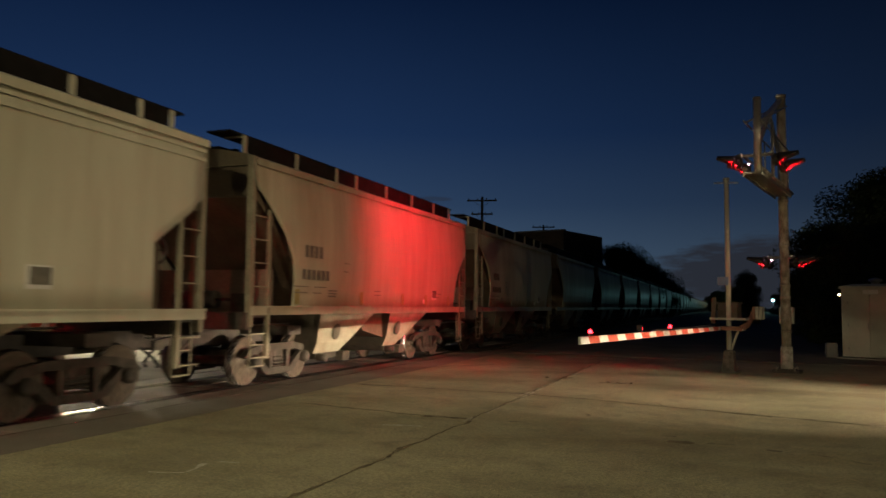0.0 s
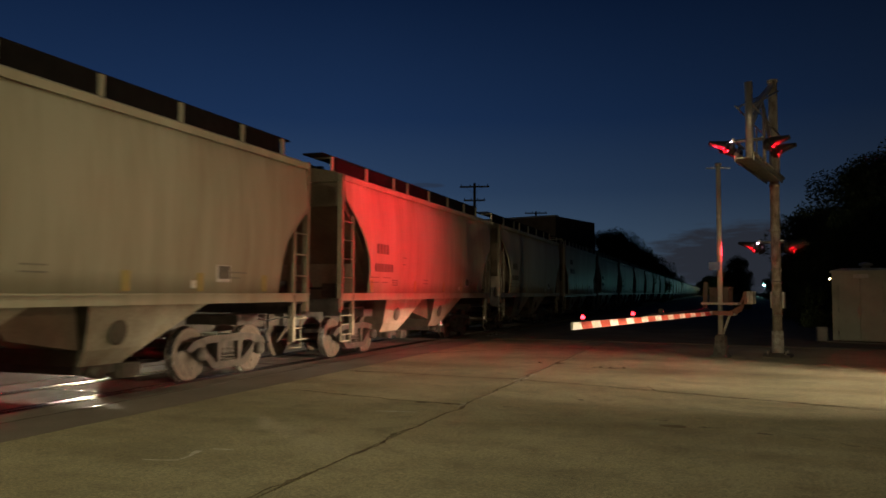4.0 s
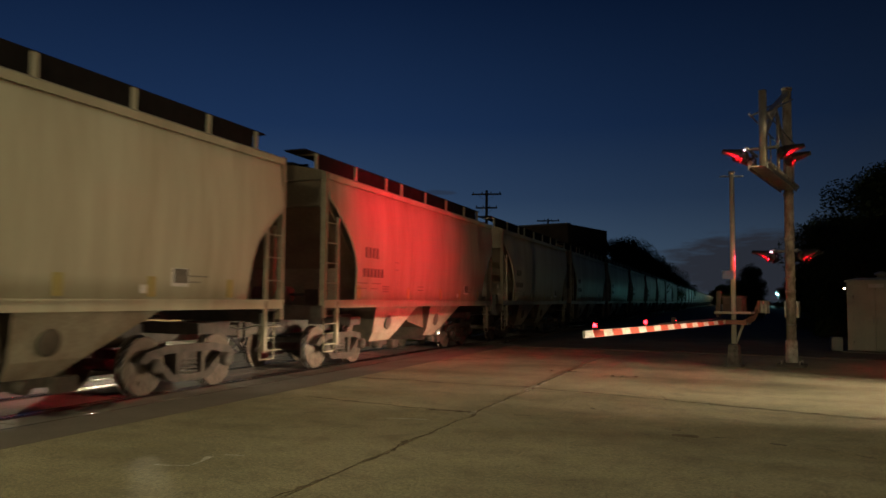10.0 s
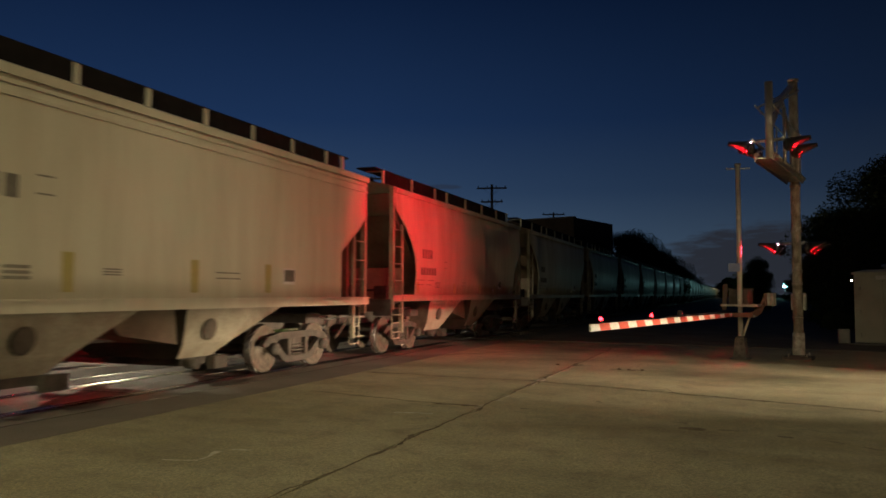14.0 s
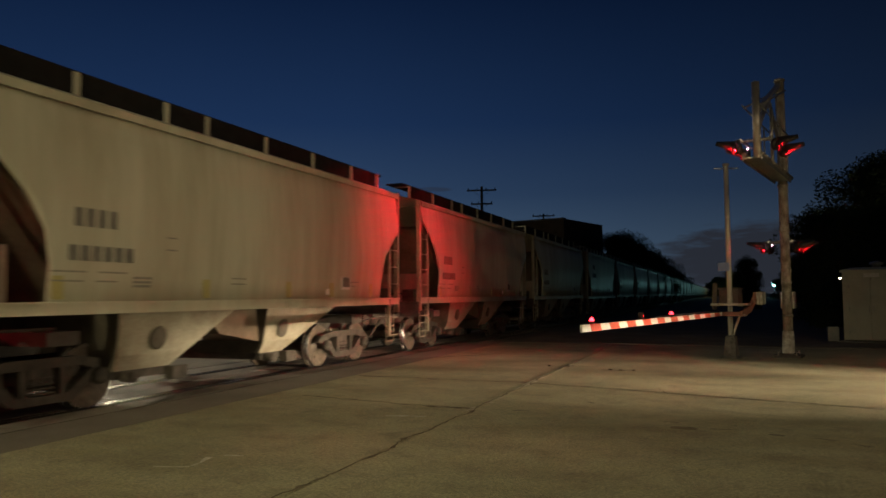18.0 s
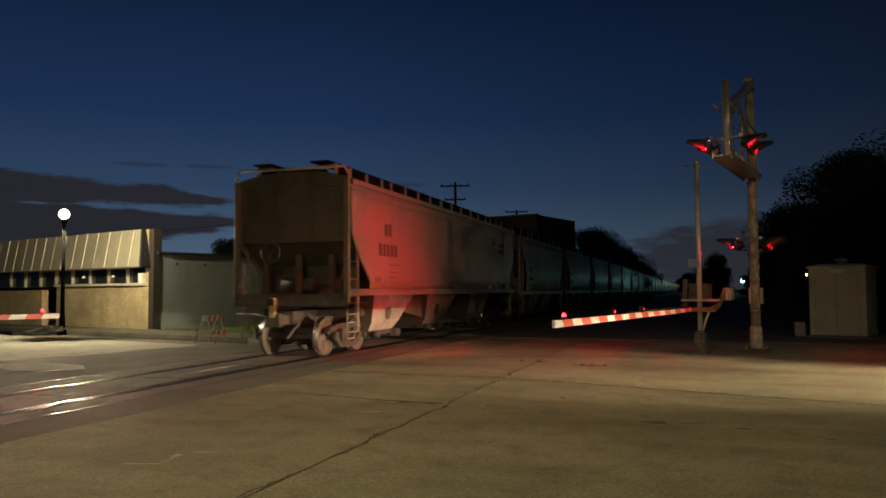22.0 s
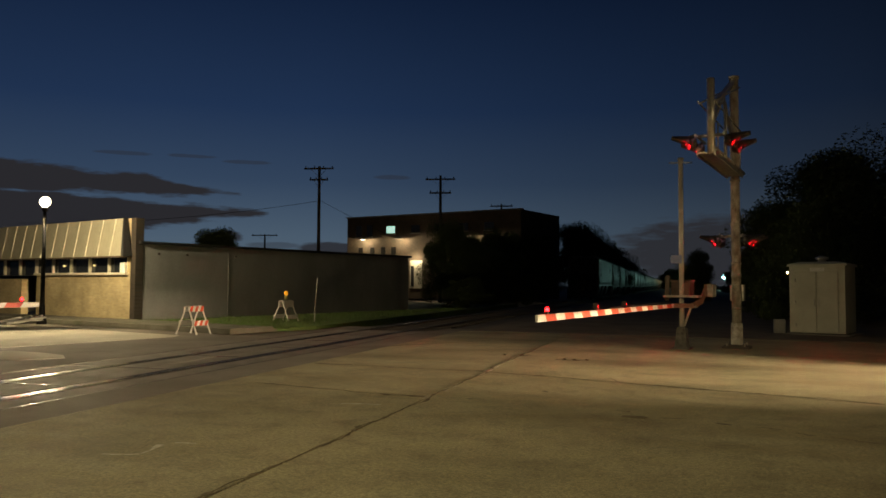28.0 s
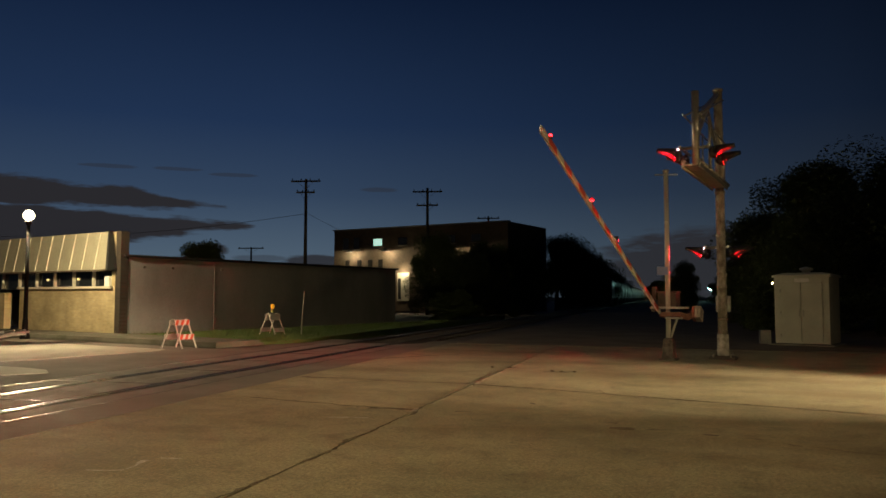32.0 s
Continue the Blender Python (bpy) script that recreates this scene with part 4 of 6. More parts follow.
                box(bm, 0, 0.55, (0.55 + h1) / 2, 0.05, 0.09, h1 - 0.55)
                return bm

            def rung():
                bm = bmesh.new()
                tube(bm, (0.0, 0.02, 0), (0.0, 0.56, 0), 0.014, seg=6)
                return bm
            o = shell("ladder", ladder, M["post_paint"], car, key=K("ladder"))
            o.matrix_basis = pose(s * 1.52, 0, 0) if e == 0 else pose(s * 1.52, L, 0, 0, 0, 180)
            z = 0.58
            while z < top_z - 0.4:
                r = shell("rung", rung, M["post_paint"], o, key="rung")
                r.location = (0, 0, z)
                z += 0.42
        for s in (-1, 1):
            def cheek():
                bm = bmesh.new()
                zz = top_z - (0.15 if kind == 'round' else 0.2)
                b0 = spec["bays"][0][0]
                low = zz + 0.05 + (zb + 0.06 - zz) * (1.9 - 0.2) / (b0 - 0.1)
                loft(bm, [[(x, 0.19, zz), (x, 0.19, zt - 0.06), (x, 1.9, zt - 0.06), (x, 1.9, low)] for x in (-0.015, 0.015)])
                return bm
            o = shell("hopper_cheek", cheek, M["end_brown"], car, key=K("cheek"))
            o.matrix_basis = m @ pose(s * 1.425, 0, 0)
        def end_panel():
            bm = bmesh.new()
            box(bm, 0, 0.95, (zb + 2.18) / 2, 2.7, 0.05, 2.18 - zb)
            return bm
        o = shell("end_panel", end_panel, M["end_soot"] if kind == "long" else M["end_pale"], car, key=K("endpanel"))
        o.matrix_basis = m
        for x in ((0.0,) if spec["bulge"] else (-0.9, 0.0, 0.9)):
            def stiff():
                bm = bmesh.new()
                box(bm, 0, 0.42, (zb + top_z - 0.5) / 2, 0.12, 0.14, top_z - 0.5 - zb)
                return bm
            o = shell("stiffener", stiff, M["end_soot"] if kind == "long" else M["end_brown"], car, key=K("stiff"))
            o.matrix_basis = m @ pose(x, 0, 0)

        # steps, uncoupling lever, air hose and brake gear at the ends
        for s in (-1, 1):
            def stirrup():
                bm = bmesh.new()
                tube(bm, (0, 0.08, 1.25), (0, 0.08, 0.42), 0.016, seg=6)
                tube(bm, (0, 0.08, 0.42), (0, 0.52, 0.42), 0.016, seg=6)
                tube(bm, (0, 0.52, 0.42), (0, 0.52, 1.25), 0.016, seg=6)
                tube(bm, (0, 0.08, 0.80), (0, 0.52, 0.80), 0.014, seg=6)
                return bm
            o = shell("stirrup_step", stirrup, M["post_paint"], car, key="stirrup")
            o.matrix_basis = m @ pose(s * 1.44, 0.05, 0)
        def lever():
            bm = bmesh.new()
            pts = [(-1.42, -0.10, 1.02), (-0.9, -0.12, 1.00), (-0.45, -0.20, 0.92), (-0.05, -0.34, 0.98)]
            for a, b in zip(pts, pts[1:]):
                tube(bm, a, b, 0.017, seg=6)
            return bm
        o = shell("uncoupling_lever", lever, M["galv"], car, key="lever")
        o.matrix_basis = m
        def hose():
            bm = bmesh.new()
            pts = [(-0.32, -0.05, 0.80), (-0.36, -0.30, 0.62), (-0.30, -0.52, 0.46), (-0.12, -0.66, 0.44)]
            for a, b in zip(pts, pts[1:]):
                tube(bm, a, b, 0.026, seg=8)
            return bm
        o = shell("air_hose", hose, M["black"], car, "black rubber air hose", key="hose")
        o.matrix_basis = m
        def brake_gear():
            bm = bmesh.new()
            if e == 0:
                tube(bm, (-0.55, 0.62, zb + 0.28), (0.35, 0.62, zb + 0.28), 0.17, seg=14)
                tube(bm, (0.35, 0.62, zb + 0.28), (0.75, 0.62, zb + 0.28), 0.03, seg=8)
                box(bm, 0.95, 0.60, zb + 0.22, 0.34, 0.26, 0.34)
            else:
                tube(bm, (-0.85, 0.55, zb + 0.26), (0.85, 0.55, zb + 0.26), 0.20, seg=14)
            tube(bm, (1.2, 0.1, zb - 0.18), (1.2, 1.8, zb - 0.18), 0.022, seg=6)
            return bm
        o = shell("brake_gear" if e == 0 else "air_reservoir", brake_gear, M["truck"], car, key=K("gear%d" % e))
        o.matrix_basis = m

    # roof walk: hatch trough, gratings and their brackets
    def trough():
        bm = bmesh.new()
        box(bm, 0, L / 2, ridge + 0.04, 0.8, L - 1.0, 0.20)
        n = int(L // 2)
        for i in range(n):
            box(bm, 0, 1.0 + (L - 2.0) * i / (n - 1), ridge + 0.15, 0.95, 0.12, 0.04)
        return bm
    shell("hatch_cover", trough, M["dark"], car, "dark trough hatch cover", key=K("trough"))

    def board():
        bm = bmesh.new()
        y0, y1 = (0.2, L - 0.2)
        box(bm, 0, (y0 + y1) / 2, 0.0, 0.5, y1 - y0 + 0.5, 0.035)
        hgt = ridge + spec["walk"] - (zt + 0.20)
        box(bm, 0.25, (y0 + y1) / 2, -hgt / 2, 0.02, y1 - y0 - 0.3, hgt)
        return bm
    for s in (-1, 1):
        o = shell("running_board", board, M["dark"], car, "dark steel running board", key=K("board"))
        o.matrix_basis = pose(s * 0.78, 0, ridge + spec["walk"]) if s > 0 else pose(s * 0.78, L, ridge + spec["walk"], 0, 0, 180)
        if detail:
            for y in spec["posts"]:
                def bracket():
                    bm = bmesh.new()
                    z1 = ridge + spec["walk"] - 0.02
                    box(bm, 0, 0, (zt + 0.1 + z1) / 2, 0.05, 0.085, z1 - zt - 0.1)
                    box(bm, -0.22, 0, z1 - 0.02, 0.45, 0.05, 0.03)
                    return bm
                o = shell("bracket", bracket, paint, car, key=K("bracket"))
                o.matrix_basis = pose(s * 1.07, y, 0, 0, 0, 0 if s > 0 else 180)
    if detail:
        car_details(car, kind, spec, paint)
    for y in (spec["truck"], L - spec["truck"]):
        truck_parts(car, y, 0, WHEELS if detail else [])
    return car


def bars(rows, x=0.0):
    """Lettering as plain bars: (y, z, width, height) on a side at x."""
    bm = bmesh.new()
    for y, z, w, h in rows:
        box(bm, x, y, z, 0.006, w, h)
    return bm


def car_details(car, kind, spec, paint):
    L = spec["L"]
    flat = 0.0 if spec["bulge"] else 0.08
    def on(z):
        return side_x(spec, z) + 0.004
    rng = random.Random(3)
    if kind == "round":
        marks = [(1.78 + 0.19 * i, 2.58, 0.13, 0.24) for i in range(4)] + [(1.72 + 0.19 * i, 2.12, 0.14, 0.20) for i in range(6)]
        small = [(1.68, 1.88, 0.55, 0.05), (2.4, 1.88, 0.5, 0.05), (1.66, 1.76, 0.5, 0.05), (2.3, 1.76, 0.35, 0.05), (2.95, 1.76, 0.35, 0.16), (3.5, 2.42, 0.22, 0.02), (3.5, 2.24, 0.22, 0.02), (9.4, 1.85, 0.5, 0.04), (9.3, 1.76, 0.35, 0.04), (5.2, 1.85, 0.4, 0.03), (5.2, 1.76, 0.4, 0.03)]
        stripes = [0.0, 1.52, 4.35, 6.75, 8.4, 10.25]
        sign = 9.0
    elif kind == "angled":
        marks = [(1.95 + 0.24 * i, 3.27, 0.17, 0.27) for i in range(4)] + [(1.9 + 0.24 * i, 2.75, 0.17, 0.27) for i in range(6)]
        small = [(2.2, 1.80, 0.8, 0.05), (2.2, 1.70, 0.7, 0.05), (3.2, 1.76, 0.35, 0.18), (3.55, 2.92, 0.25, 0.02), (3.55, 2.70, 0.25, 0.02), (7.0, 1.85, 0.6, 0.03), (7.0, 1.76, 0.6, 0.03), (4.6, 1.80, 0.3, 0.1)]
        stripes = [1.5, 3.9, 6.2, 8.1]
        sign = 8.75
    else:
        marks = [(2.25 + 0.27 * i, 3.16, 0.19, 0.32) for i in range(2)] + [(1.85 + 0.27 * i, 2.62, 0.19, 0.32) for i in range(5)]
        small = [(2.9, 2.25, 0.9, 0.05), (2.8, 2.05, 0.7, 0.05), (2.8, 1.92, 0.7, 0.04), (1.7, 1.85, 0.4, 0.12), (12.5, 1.92, 0.4, 0.1), (16.0, 1.92, 0.4, 0.1)]
        stripes = []
        sign = 14.4
        for y in (1.5, 8.7, 13.1, 16.1):
            bm = bmesh.new()
            box(bm, on(1.62), y, 1.68, 0.006, 0.75, 0.11)
            part("reflector", bm, M["yellow"], car, "yellow reflector strip")
        for words, z in (("BUILDING", 3.34), ("AMERICA", 3.08)):
            cu = bpy.data.curves.new("lettering", "FONT")
            cu.body, cu.size, cu.extrude, cu.align_x = words, 0.25, 0.002, "CENTER"
            cu.materials.append(M["stencil"])
            o = new("lettering", cu)
            o.parent = car
            o.matrix_basis = pose(on(3.2) + 0.003, 15.0, z, 90, 0, 90)
        # emblem: a plain shield, dark above and faded below
        for i, (z, w) in enumerate([(3.62, 0.5), (3.52, 0.6), (3.42, 0.6)]):
            bm = bmesh.new()
            box(bm, on(3), 13.8, z, 0.008, w, 0.075)
            part("emblem_band", bm, M["blue"], car, "dark blue band of a shield emblem")
        for i in range(6):
            bm = bmesh.new()
            box(bm, on(3), 13.56 + i * 0.095, 3.18 + 0.02 * abs(i - 2.5), 0.008, 0.05, 0.34 - 0.04 * abs(i - 2.5))
            part("emblem_stripe", bm, M["faded_red"], car, "faded red stripe of a shield emblem")
    def face(rows):
        bm = bmesh.new()
        for y, z, w, h in rows:
            box(bm, on(z), y, z, 0.006, w, h)
        return bm
    for i, row in enumerate(marks):
        shell("stencil_mark", lambda: face([row]), M["stencil"], car, "black stencilled mark", key=kind + "mark%d" % i)
    # a block of small print becomes two or three thin bars
    small = [(y, z + h * f, w, max(h * 0.22, 0.022)) for y, z, w, h in small for f in ((-0.36, 0.0, 0.36) if h > 0.09 else (0.0,))]
    for i, row in enumerate(small):
        shell("stencil_line", lambda: face([row]), M["stencil_faint"], car, "small faded stencil", key=kind + "small%d" % i)
    for i, y in enumerate(stripes):
        if y:
            def strip():
                bm = bmesh.new()
                box(bm, on(1.75), 0, 1.78, 0.006, 0.17, 0.50)
                return bm
            o = shell("reflector", strip, M["yellow"], car, "faded yellow reflector stripe", key=kind + "strip")
            o.location = (0, y, 0)
    def plate():
        bm = bmesh.new()
        box(bm, on(1.85), 0, 1.83, 0.010, 0.38, 0.29)
        return bm
    def plate_dark():
        bm = bmesh.new()
        box(bm, on(1.85) + 0.008, 0.01, 1.845, 0.006, 0.31, 0.215)
        return bm
    o = shell("placard", plate, M["placard"], car, "pale data placard", key=kind + "plate")
    o.location = (0, sign, 0)
    o2 = shell("placard_panel", plate_dark, M["stencil"], o, key=kind + "plate2")
    o2.location = (0, 0, 0)
    if kind == "round":
        def small_plate():
            bm = bmesh.new()
            box(bm, on(1.64), 0, 1.64, 0.008, 0.26, 0.12)
            return bm
        o = shell("data_plate", small_plate, M["placard"], car, "small pale data plate", key="data_plate")
        o.location = (0, 8.32, 0)
    # handbrake wheel and end rails
    def rails():
        bm = bmesh.new()
        z = spec["ridge"] + 0.05
        tube(bm, (-1.45, -0.02, z), (1.45, -0.02, z), 0.03, seg=8)
        for s in (-1, 1):
            tube(bm, (s * 1.45, -0.02, z), (s * 1.55, 0.0, z - 0.2), 0.03, seg=8)
            tube(bm, (s * 1.55, 0.0, z - 0.2), (s * 1.55, 0.0, 1.3), 0.03, seg=8)
        return bm
    if kind != "round":
        shell("end_rail", rails, paint, car, key=kind + "rails")
    def brake():
        bm = bmesh.new()
        lathe(bm, [(0.24, -0.015), (0.28, 0.0), (0.24, 0.015), (0.22, 0.0), (0.24, -0.015)], "Y", 20)
        for i in range(5):
            a = 2 * math.pi * i / 5
            tube(bm, (0, 0, 0), (0.24 * math.cos(a), 0, 0.24 * math.sin(a)), 0.012, seg=5)
        return bm
    o = shell("brake_wheel", brake, M["under_brown"], car, key="brake")
    o.location = (-0.55, -0.02, 2.5)
    if kind == "long":
        # end-of-train device on the coupler
        bm = bbox(0, 0, 0, 0.15, 0.14, 0.46, bevel=0.03)
        d = part("end_marker", bm, M["yellow"], car, "yellow end-of-train device")
        d.location = (0.02, -0.86, 1.18)
        bm = bmesh.new()
        lathe(bm, [(0.01, -0.095), (0.045, -0.09), (0.055, -0.07), (0.01, -0.07)], "Y", 14, (0, 0, 0.13))
        part("marker_light", bm, M["strobe_glow"], d, "red marker light")
        bm = bmesh.new()
        lathe(bm, [(0.062, -0.065), (0.072, -0.065), (0.072, -0.128), (0.062, -0.128), (0.062, -0.065)], "Y", 16, (0, 0, 0.13))
        part("lens_ring", bm, M["black"], d)
        # a plate added over the steadily lit lens moves aside for each flash
        bm = bmesh.new()
        box(bm, 0, 0, 0, 0.15, 0.004, 0.16)
        SHUTTERS.append(part("shutter", bm, M["black"], d))


# Rear post of each car at 21.8 s, from the tail forwards.
CAR_ROWS = [(14.40, "long"), (33.49, "round"), (47.15, "round"), (60.90, "round"), (74.35, "round"), (88.20, "angled"), (102.10, "round"), (115.50, "round"), (129.10, "round"),
            (142.60, "round"), (156.00, "round"), (169.28, "round"), (182.55, "round"), (195.90, "round"), (209.30, "round"), (222.68, "round"), (235.88, "angled"), (249.13, "round"), (262.40, "round")]
LABELS = {"round": "tan two-bay covered hopper car with rounded end openings, weathered", "angled": "pale two-bay covered hopper car with angled end openings", "long": "grey three-bay covered hopper car at the tail of the train"}
CARS = []
for i, (p, kind) in enumerate(CAR_ROWS):
    car = hopper_car(kind, {"long": M["hopper_grey"], "angled": M["hopper_pale"], "round": M["hopper_tan"]}[kind], True, LABELS[kind])
    # the couplings are alike, so a wider spacing means a slightly longer car
    room = (CAR_ROWS + [(275.7, "round")])[i + 1][0] - p
    if kind != "long" and room - SPECS[kind]["L"] > 1.6:
        car.scale.y = (room - 1.5) / SPECS[kind]["L"]
    CARS.append((car, p))
for i in range(32):
    CARS.append((hopper_car("round", M["hopper_tan"], False, "tan covered hopper car far ahead in the train"), 275.7 + 13.38 * i))


# ---------------------------------------------------------------- crossing signals
SLATS = []          # (part, phase, place)
ARMS = []


def flasher_head(parent, m, phase, beam_to=None, power=0.0, cone=44, turn=True):
    """A hooded flasher: a lit lens behind three slats added to make it flash. Local +y is the way it shines."""
    if beam_to is not None and turn:
        # turn the head to its target
        at = parent.matrix_basis @ m.translation
        away = math.degrees(math.atan2(beam_to.y - at.y, beam_to.x - at.x)) - 90 - math.degrees(parent.matrix_basis.to_euler().z)
        m = Matrix.Translation(m.translation) @ pose(0, 0, 0, 0, 0, away)
    bm = bmesh.new()
    lathe(bm, [(0.02, -0.15), (0.09, -0.15), (0.150, -0.09), (0.160, 0.03), (0.154, 0.03), (0.154, -0.04), (0.02, -0.04)], "Y", 24)
    m = m @ Matrix.Scale(0.82, 4)
    head = part("flasher", bm, M["black"], parent, "black hooded red flasher")
    head.matrix_basis = m
    bm = bmesh.new()
    lathe(bm, [(0.160, 0.00), (0.182, 0.00), (0.182, 0.012), (0.160, 0.012), (0.160, 0.00)], "Y", 28)
    part("backing_disc", bm, M["black"], head)
    # visor: a long tube open below, cut away towards its lip
    bm = bmesh.new()
    secs = []
    for y, a0 in ((0.02, -0.55), (0.14, -0.05), (0.28, 0.28), (0.44, 0.62)):
        ring = [(0.172 * math.cos(a0 + (math.pi - 2 * a0) * k / 14), y, 0.172 * math.sin(a0 + (math.pi - 2 * a0) * k / 14) + 0.02 * (y - 0.06)) for k in range(15)]
        inner = [(p[0] * 0.97, p[1], p[2] * 0.97) for p in reversed(ring)]
        secs.append(ring + inner)
    loft(bm, secs, smooth=True)
    part("visor", bm, M["hood"], head)
    bm = bmesh.new()
    lathe(bm, [(0.005, 0.004), (0.08, -0.004), (0.150, -0.030), (0.150, -0.038), (0.005, -0.038)], "Y", 24)
    part("lens", bm, M["red_glow"], head, "lit red lens")
    # added slats block the steady lens and turn edge-on for each flash
    for z, w in ((-0.1, 0.215), (0.0, 0.306), (0.1, 0.215)):
        bm = bmesh.new()
        box(bm, 0, 0, 0, w, 0.004, 0.102)
        v = part("slat", bm, M["black"], head)
        v.location = (0, 0.062, z)
        SLATS.append((v, phase, (0, 0.062, z)))
    if power:
        at = parent.matrix_basis @ m @ Vector((0, 0.008, 0))
        lamp("flasher_beam", "SPOT", at, (1.0, 0.012, 0.03), power, beam_to, 0.09, cone, 1.0)
    return head


M["sleeve"] = worn("flaking_pale_paint", (0.60, 0.57, 0.52), (0.16, 0.12, 0.09), 7, 40, 0.6, amount=0.9, relief=0.3)
M["hood"] = worn("black_hood", (0.020, 0.018, 0.018), (0.010, 0.009, 0.009), 6, 50, 0.5, amount=0.4, relief=0.0)
AX = math.degrees(math.atan2(-ROAD.y, -ROAD.x))      # local x points from the signals to the track, local y across the street


def cantilever_signal():
    t = thing("cantilever_signal", "tall flaking silver cantilever mast with red flashers beside the street", "crossing signal", m=pose(CANTILEVER.x, CANTILEVER.y, 0, 0, 0, 167.7))
    bm = bmesh.new()
    tube(bm, (0, 0, 0.05), (0, 0, 6.70), 0.112, 0.105, seg=18)
    part("mast", bm, M["rusty"], t, "flaking silver mast, rust showing")
    bm = bmesh.new()
    tube(bm, (0, 0, 0), (0, 0, 0.62), 0.142, 0.136, seg=18)
    part("mast_sleeve", bm, M["sleeve"], t, "pale painted sleeve")
    bm = bmesh.new()
    box(bm, 0, 0, 0.03, 0.62, 0.62, 0.06)
    box(bm, 0, 0, 0.075, 0.42, 0.42, 0.04)
    part("base_plate", bm, M["under_brown"], t)
    for x in (-0.2, 0.2):
        for y in (-0.2, 0.2):
            bm = bmesh.new()
            tube(bm, (x, y, 0.05), (x, y, 0.15), 0.02, seg=6)
            part("bolt", bm, M["rusty"], t)
    bm = bbox(0, -0.17, 1.36, 0.33, 0.24, 0.40, bevel=0.02)
    part("junction_box", bm, M["galv"], t, "grey junction box")
    for z in (0.95, 1.75, 2.05, 3.0, 4.1):
        bm = bmesh.new()
        tube(bm, (0, 0, z), (0, 0, z + 0.07), 0.122, seg=18)
        part("clamp", bm, M["rusty"], t)
    # arm: a short truss with a walk below, out over the street
    z0, z1, reach = 4.28, 5.78, 3.78
    for x in (-0.16, 0.16):
        bm = bmesh.new()
        tube(bm, (x, -0.25, z0 + 0.05), (x, reach, z0 + 0.05), 0.05, seg=10)
        part("lower_chord", bm, M["rusty"], t)
        bm = bmesh.new()
        tube(bm, (x * 0.8, 0.0, 6.45), (x * 0.8, reach, z1 - 0.5), 0.02, seg=8)
        part("tie_rod", bm, M["galv"], t)
        for k in range(3):
            bm = bmesh.new()
            tube(bm, (x, 0.3 + k * 1.1, z0 + 0.05), (x, 0.3 + k * 1.1, z0 + 1.05), 0.018, seg=6)
            part("rail_post", bm, M["galv"], t)
        bm = bmesh.new()
        tube(bm, (x, 0.1, z0 + 1.05), (x, reach, z0 + 1.05), 0.018, seg=6)
        part("handrail", bm, M["galv"], t)
    bm = bmesh.new()
    tube(bm, (-0.10, reach, z0 - 0.05), (-0.10, reach, z1), 0.078, seg=14)
    part("end_post", bm, M["galv"], t, "thick galvanised end post")
    bm = bmesh.new()
    tube(bm, (-0.24, reach - 0.9, z0), (-0.24, reach - 0.9, z1 - 0.35), 0.03, seg=8)
    part("rail_post", bm, M["galv"], t)
    bm = bmesh.new()
    beam(bm, (-0.10, reach, z1 - 0.62), (0.0, 0.05, 6.62), 0.09, 0.09)
    beam(bm, (-0.04, 1.9, 5.82), (0.0, 0.05, 4.9), 0.07, 0.07)
    beam(bm, (-0.10, reach - 0.05, z0 + 0.55), (-0.04, 1.9, 5.82), 0.07, 0.07)
    part("stay", bm, M["galv"], t)
    bm = bmesh.new()
    tube(bm, (0, 0, 6.68), (0, 0, 6.74), 0.125, seg=18)
    part("mast_cap", bm, M["rusty"], t)
    bm = bmesh.new()
    for k in range(18):
        box(bm, 0, 0.15 + k * 0.21, z0 - 0.03, 0.32, 0.17, 0.03)
    box(bm, 0.175, 1.9, z0 - 0.03, 0.03, 3.8, 0.12)
    box(bm, -0.175, 1.9, z0 - 0.03, 0.03, 3.8, 0.12)
    part("walkway", bm, M["galv"], t, "steel grating walkway")
    # flashers at the end of the arm, and on the mast
    for where, zz, xl, xr, near, back in ((reach, 4.46, 0.30, -0.50, 0.10, -0.80), (0.0, 2.62, 0.42, -0.34, 0.36, -0.36)):
        bm = bmesh.new()
        tube(bm, (xr + 0.12, where, zz + 0.14), (xl + 0.05, where, zz + 0.14), 0.034, seg=8)
        for x in (xl - 0.12, xr + 0.12):
            tube(bm, (x, where + back - 0.1, zz + 0.14), (x, where + near + 0.1, zz + 0.14), 0.028, seg=8)
        part("crossarm", bm, M["galv"], t)
        for k, phase in ((near, "B"), (back, "A")):
            goal = Vector((TRACK_X + 1.6, 18.4 if phase == "B" else 19.2, 2.7))
            flasher_head(t, pose(xl, where + k, zz, 0, 0, -66 if phase == "B" else -79), phase, goal if where else Vector((-3.8, 18.6 if phase == "B" else 17.0, 0.0)), (RED_POWER * 1.3 if phase == "B" else RED_POWER) if where else RED_POWER * 0.16, 60 if where else 96, turn=False)
            flasher_head(t, pose(xr, where + k, zz, 0, 0, 90), phase)
            bm = bmesh.new()
            lathe(bm, [(0.004, -0.008), (0.019, -0.005), (0.019, 0.005), (0.004, 0.008)], "Y", 10)
            o = part("side_indicator", bm, M["pink_glow"], t, "small pinkish indicator")
            o.location = (xl - 0.10, where + k + 0.17, zz + 0.09)
            # added slat that hides the indicator between flashes
            bm = bmesh.new()
            box(bm, 0, 0, 0, 0.07, 0.003, 0.07)
            v = part("indicator_slat", bm, M["black"], t)
            v.location = (xl - 0.10, where + k + 0.22, zz + 0.09)
            SLATS.append((v, phase, tuple(v.location)))
    return t


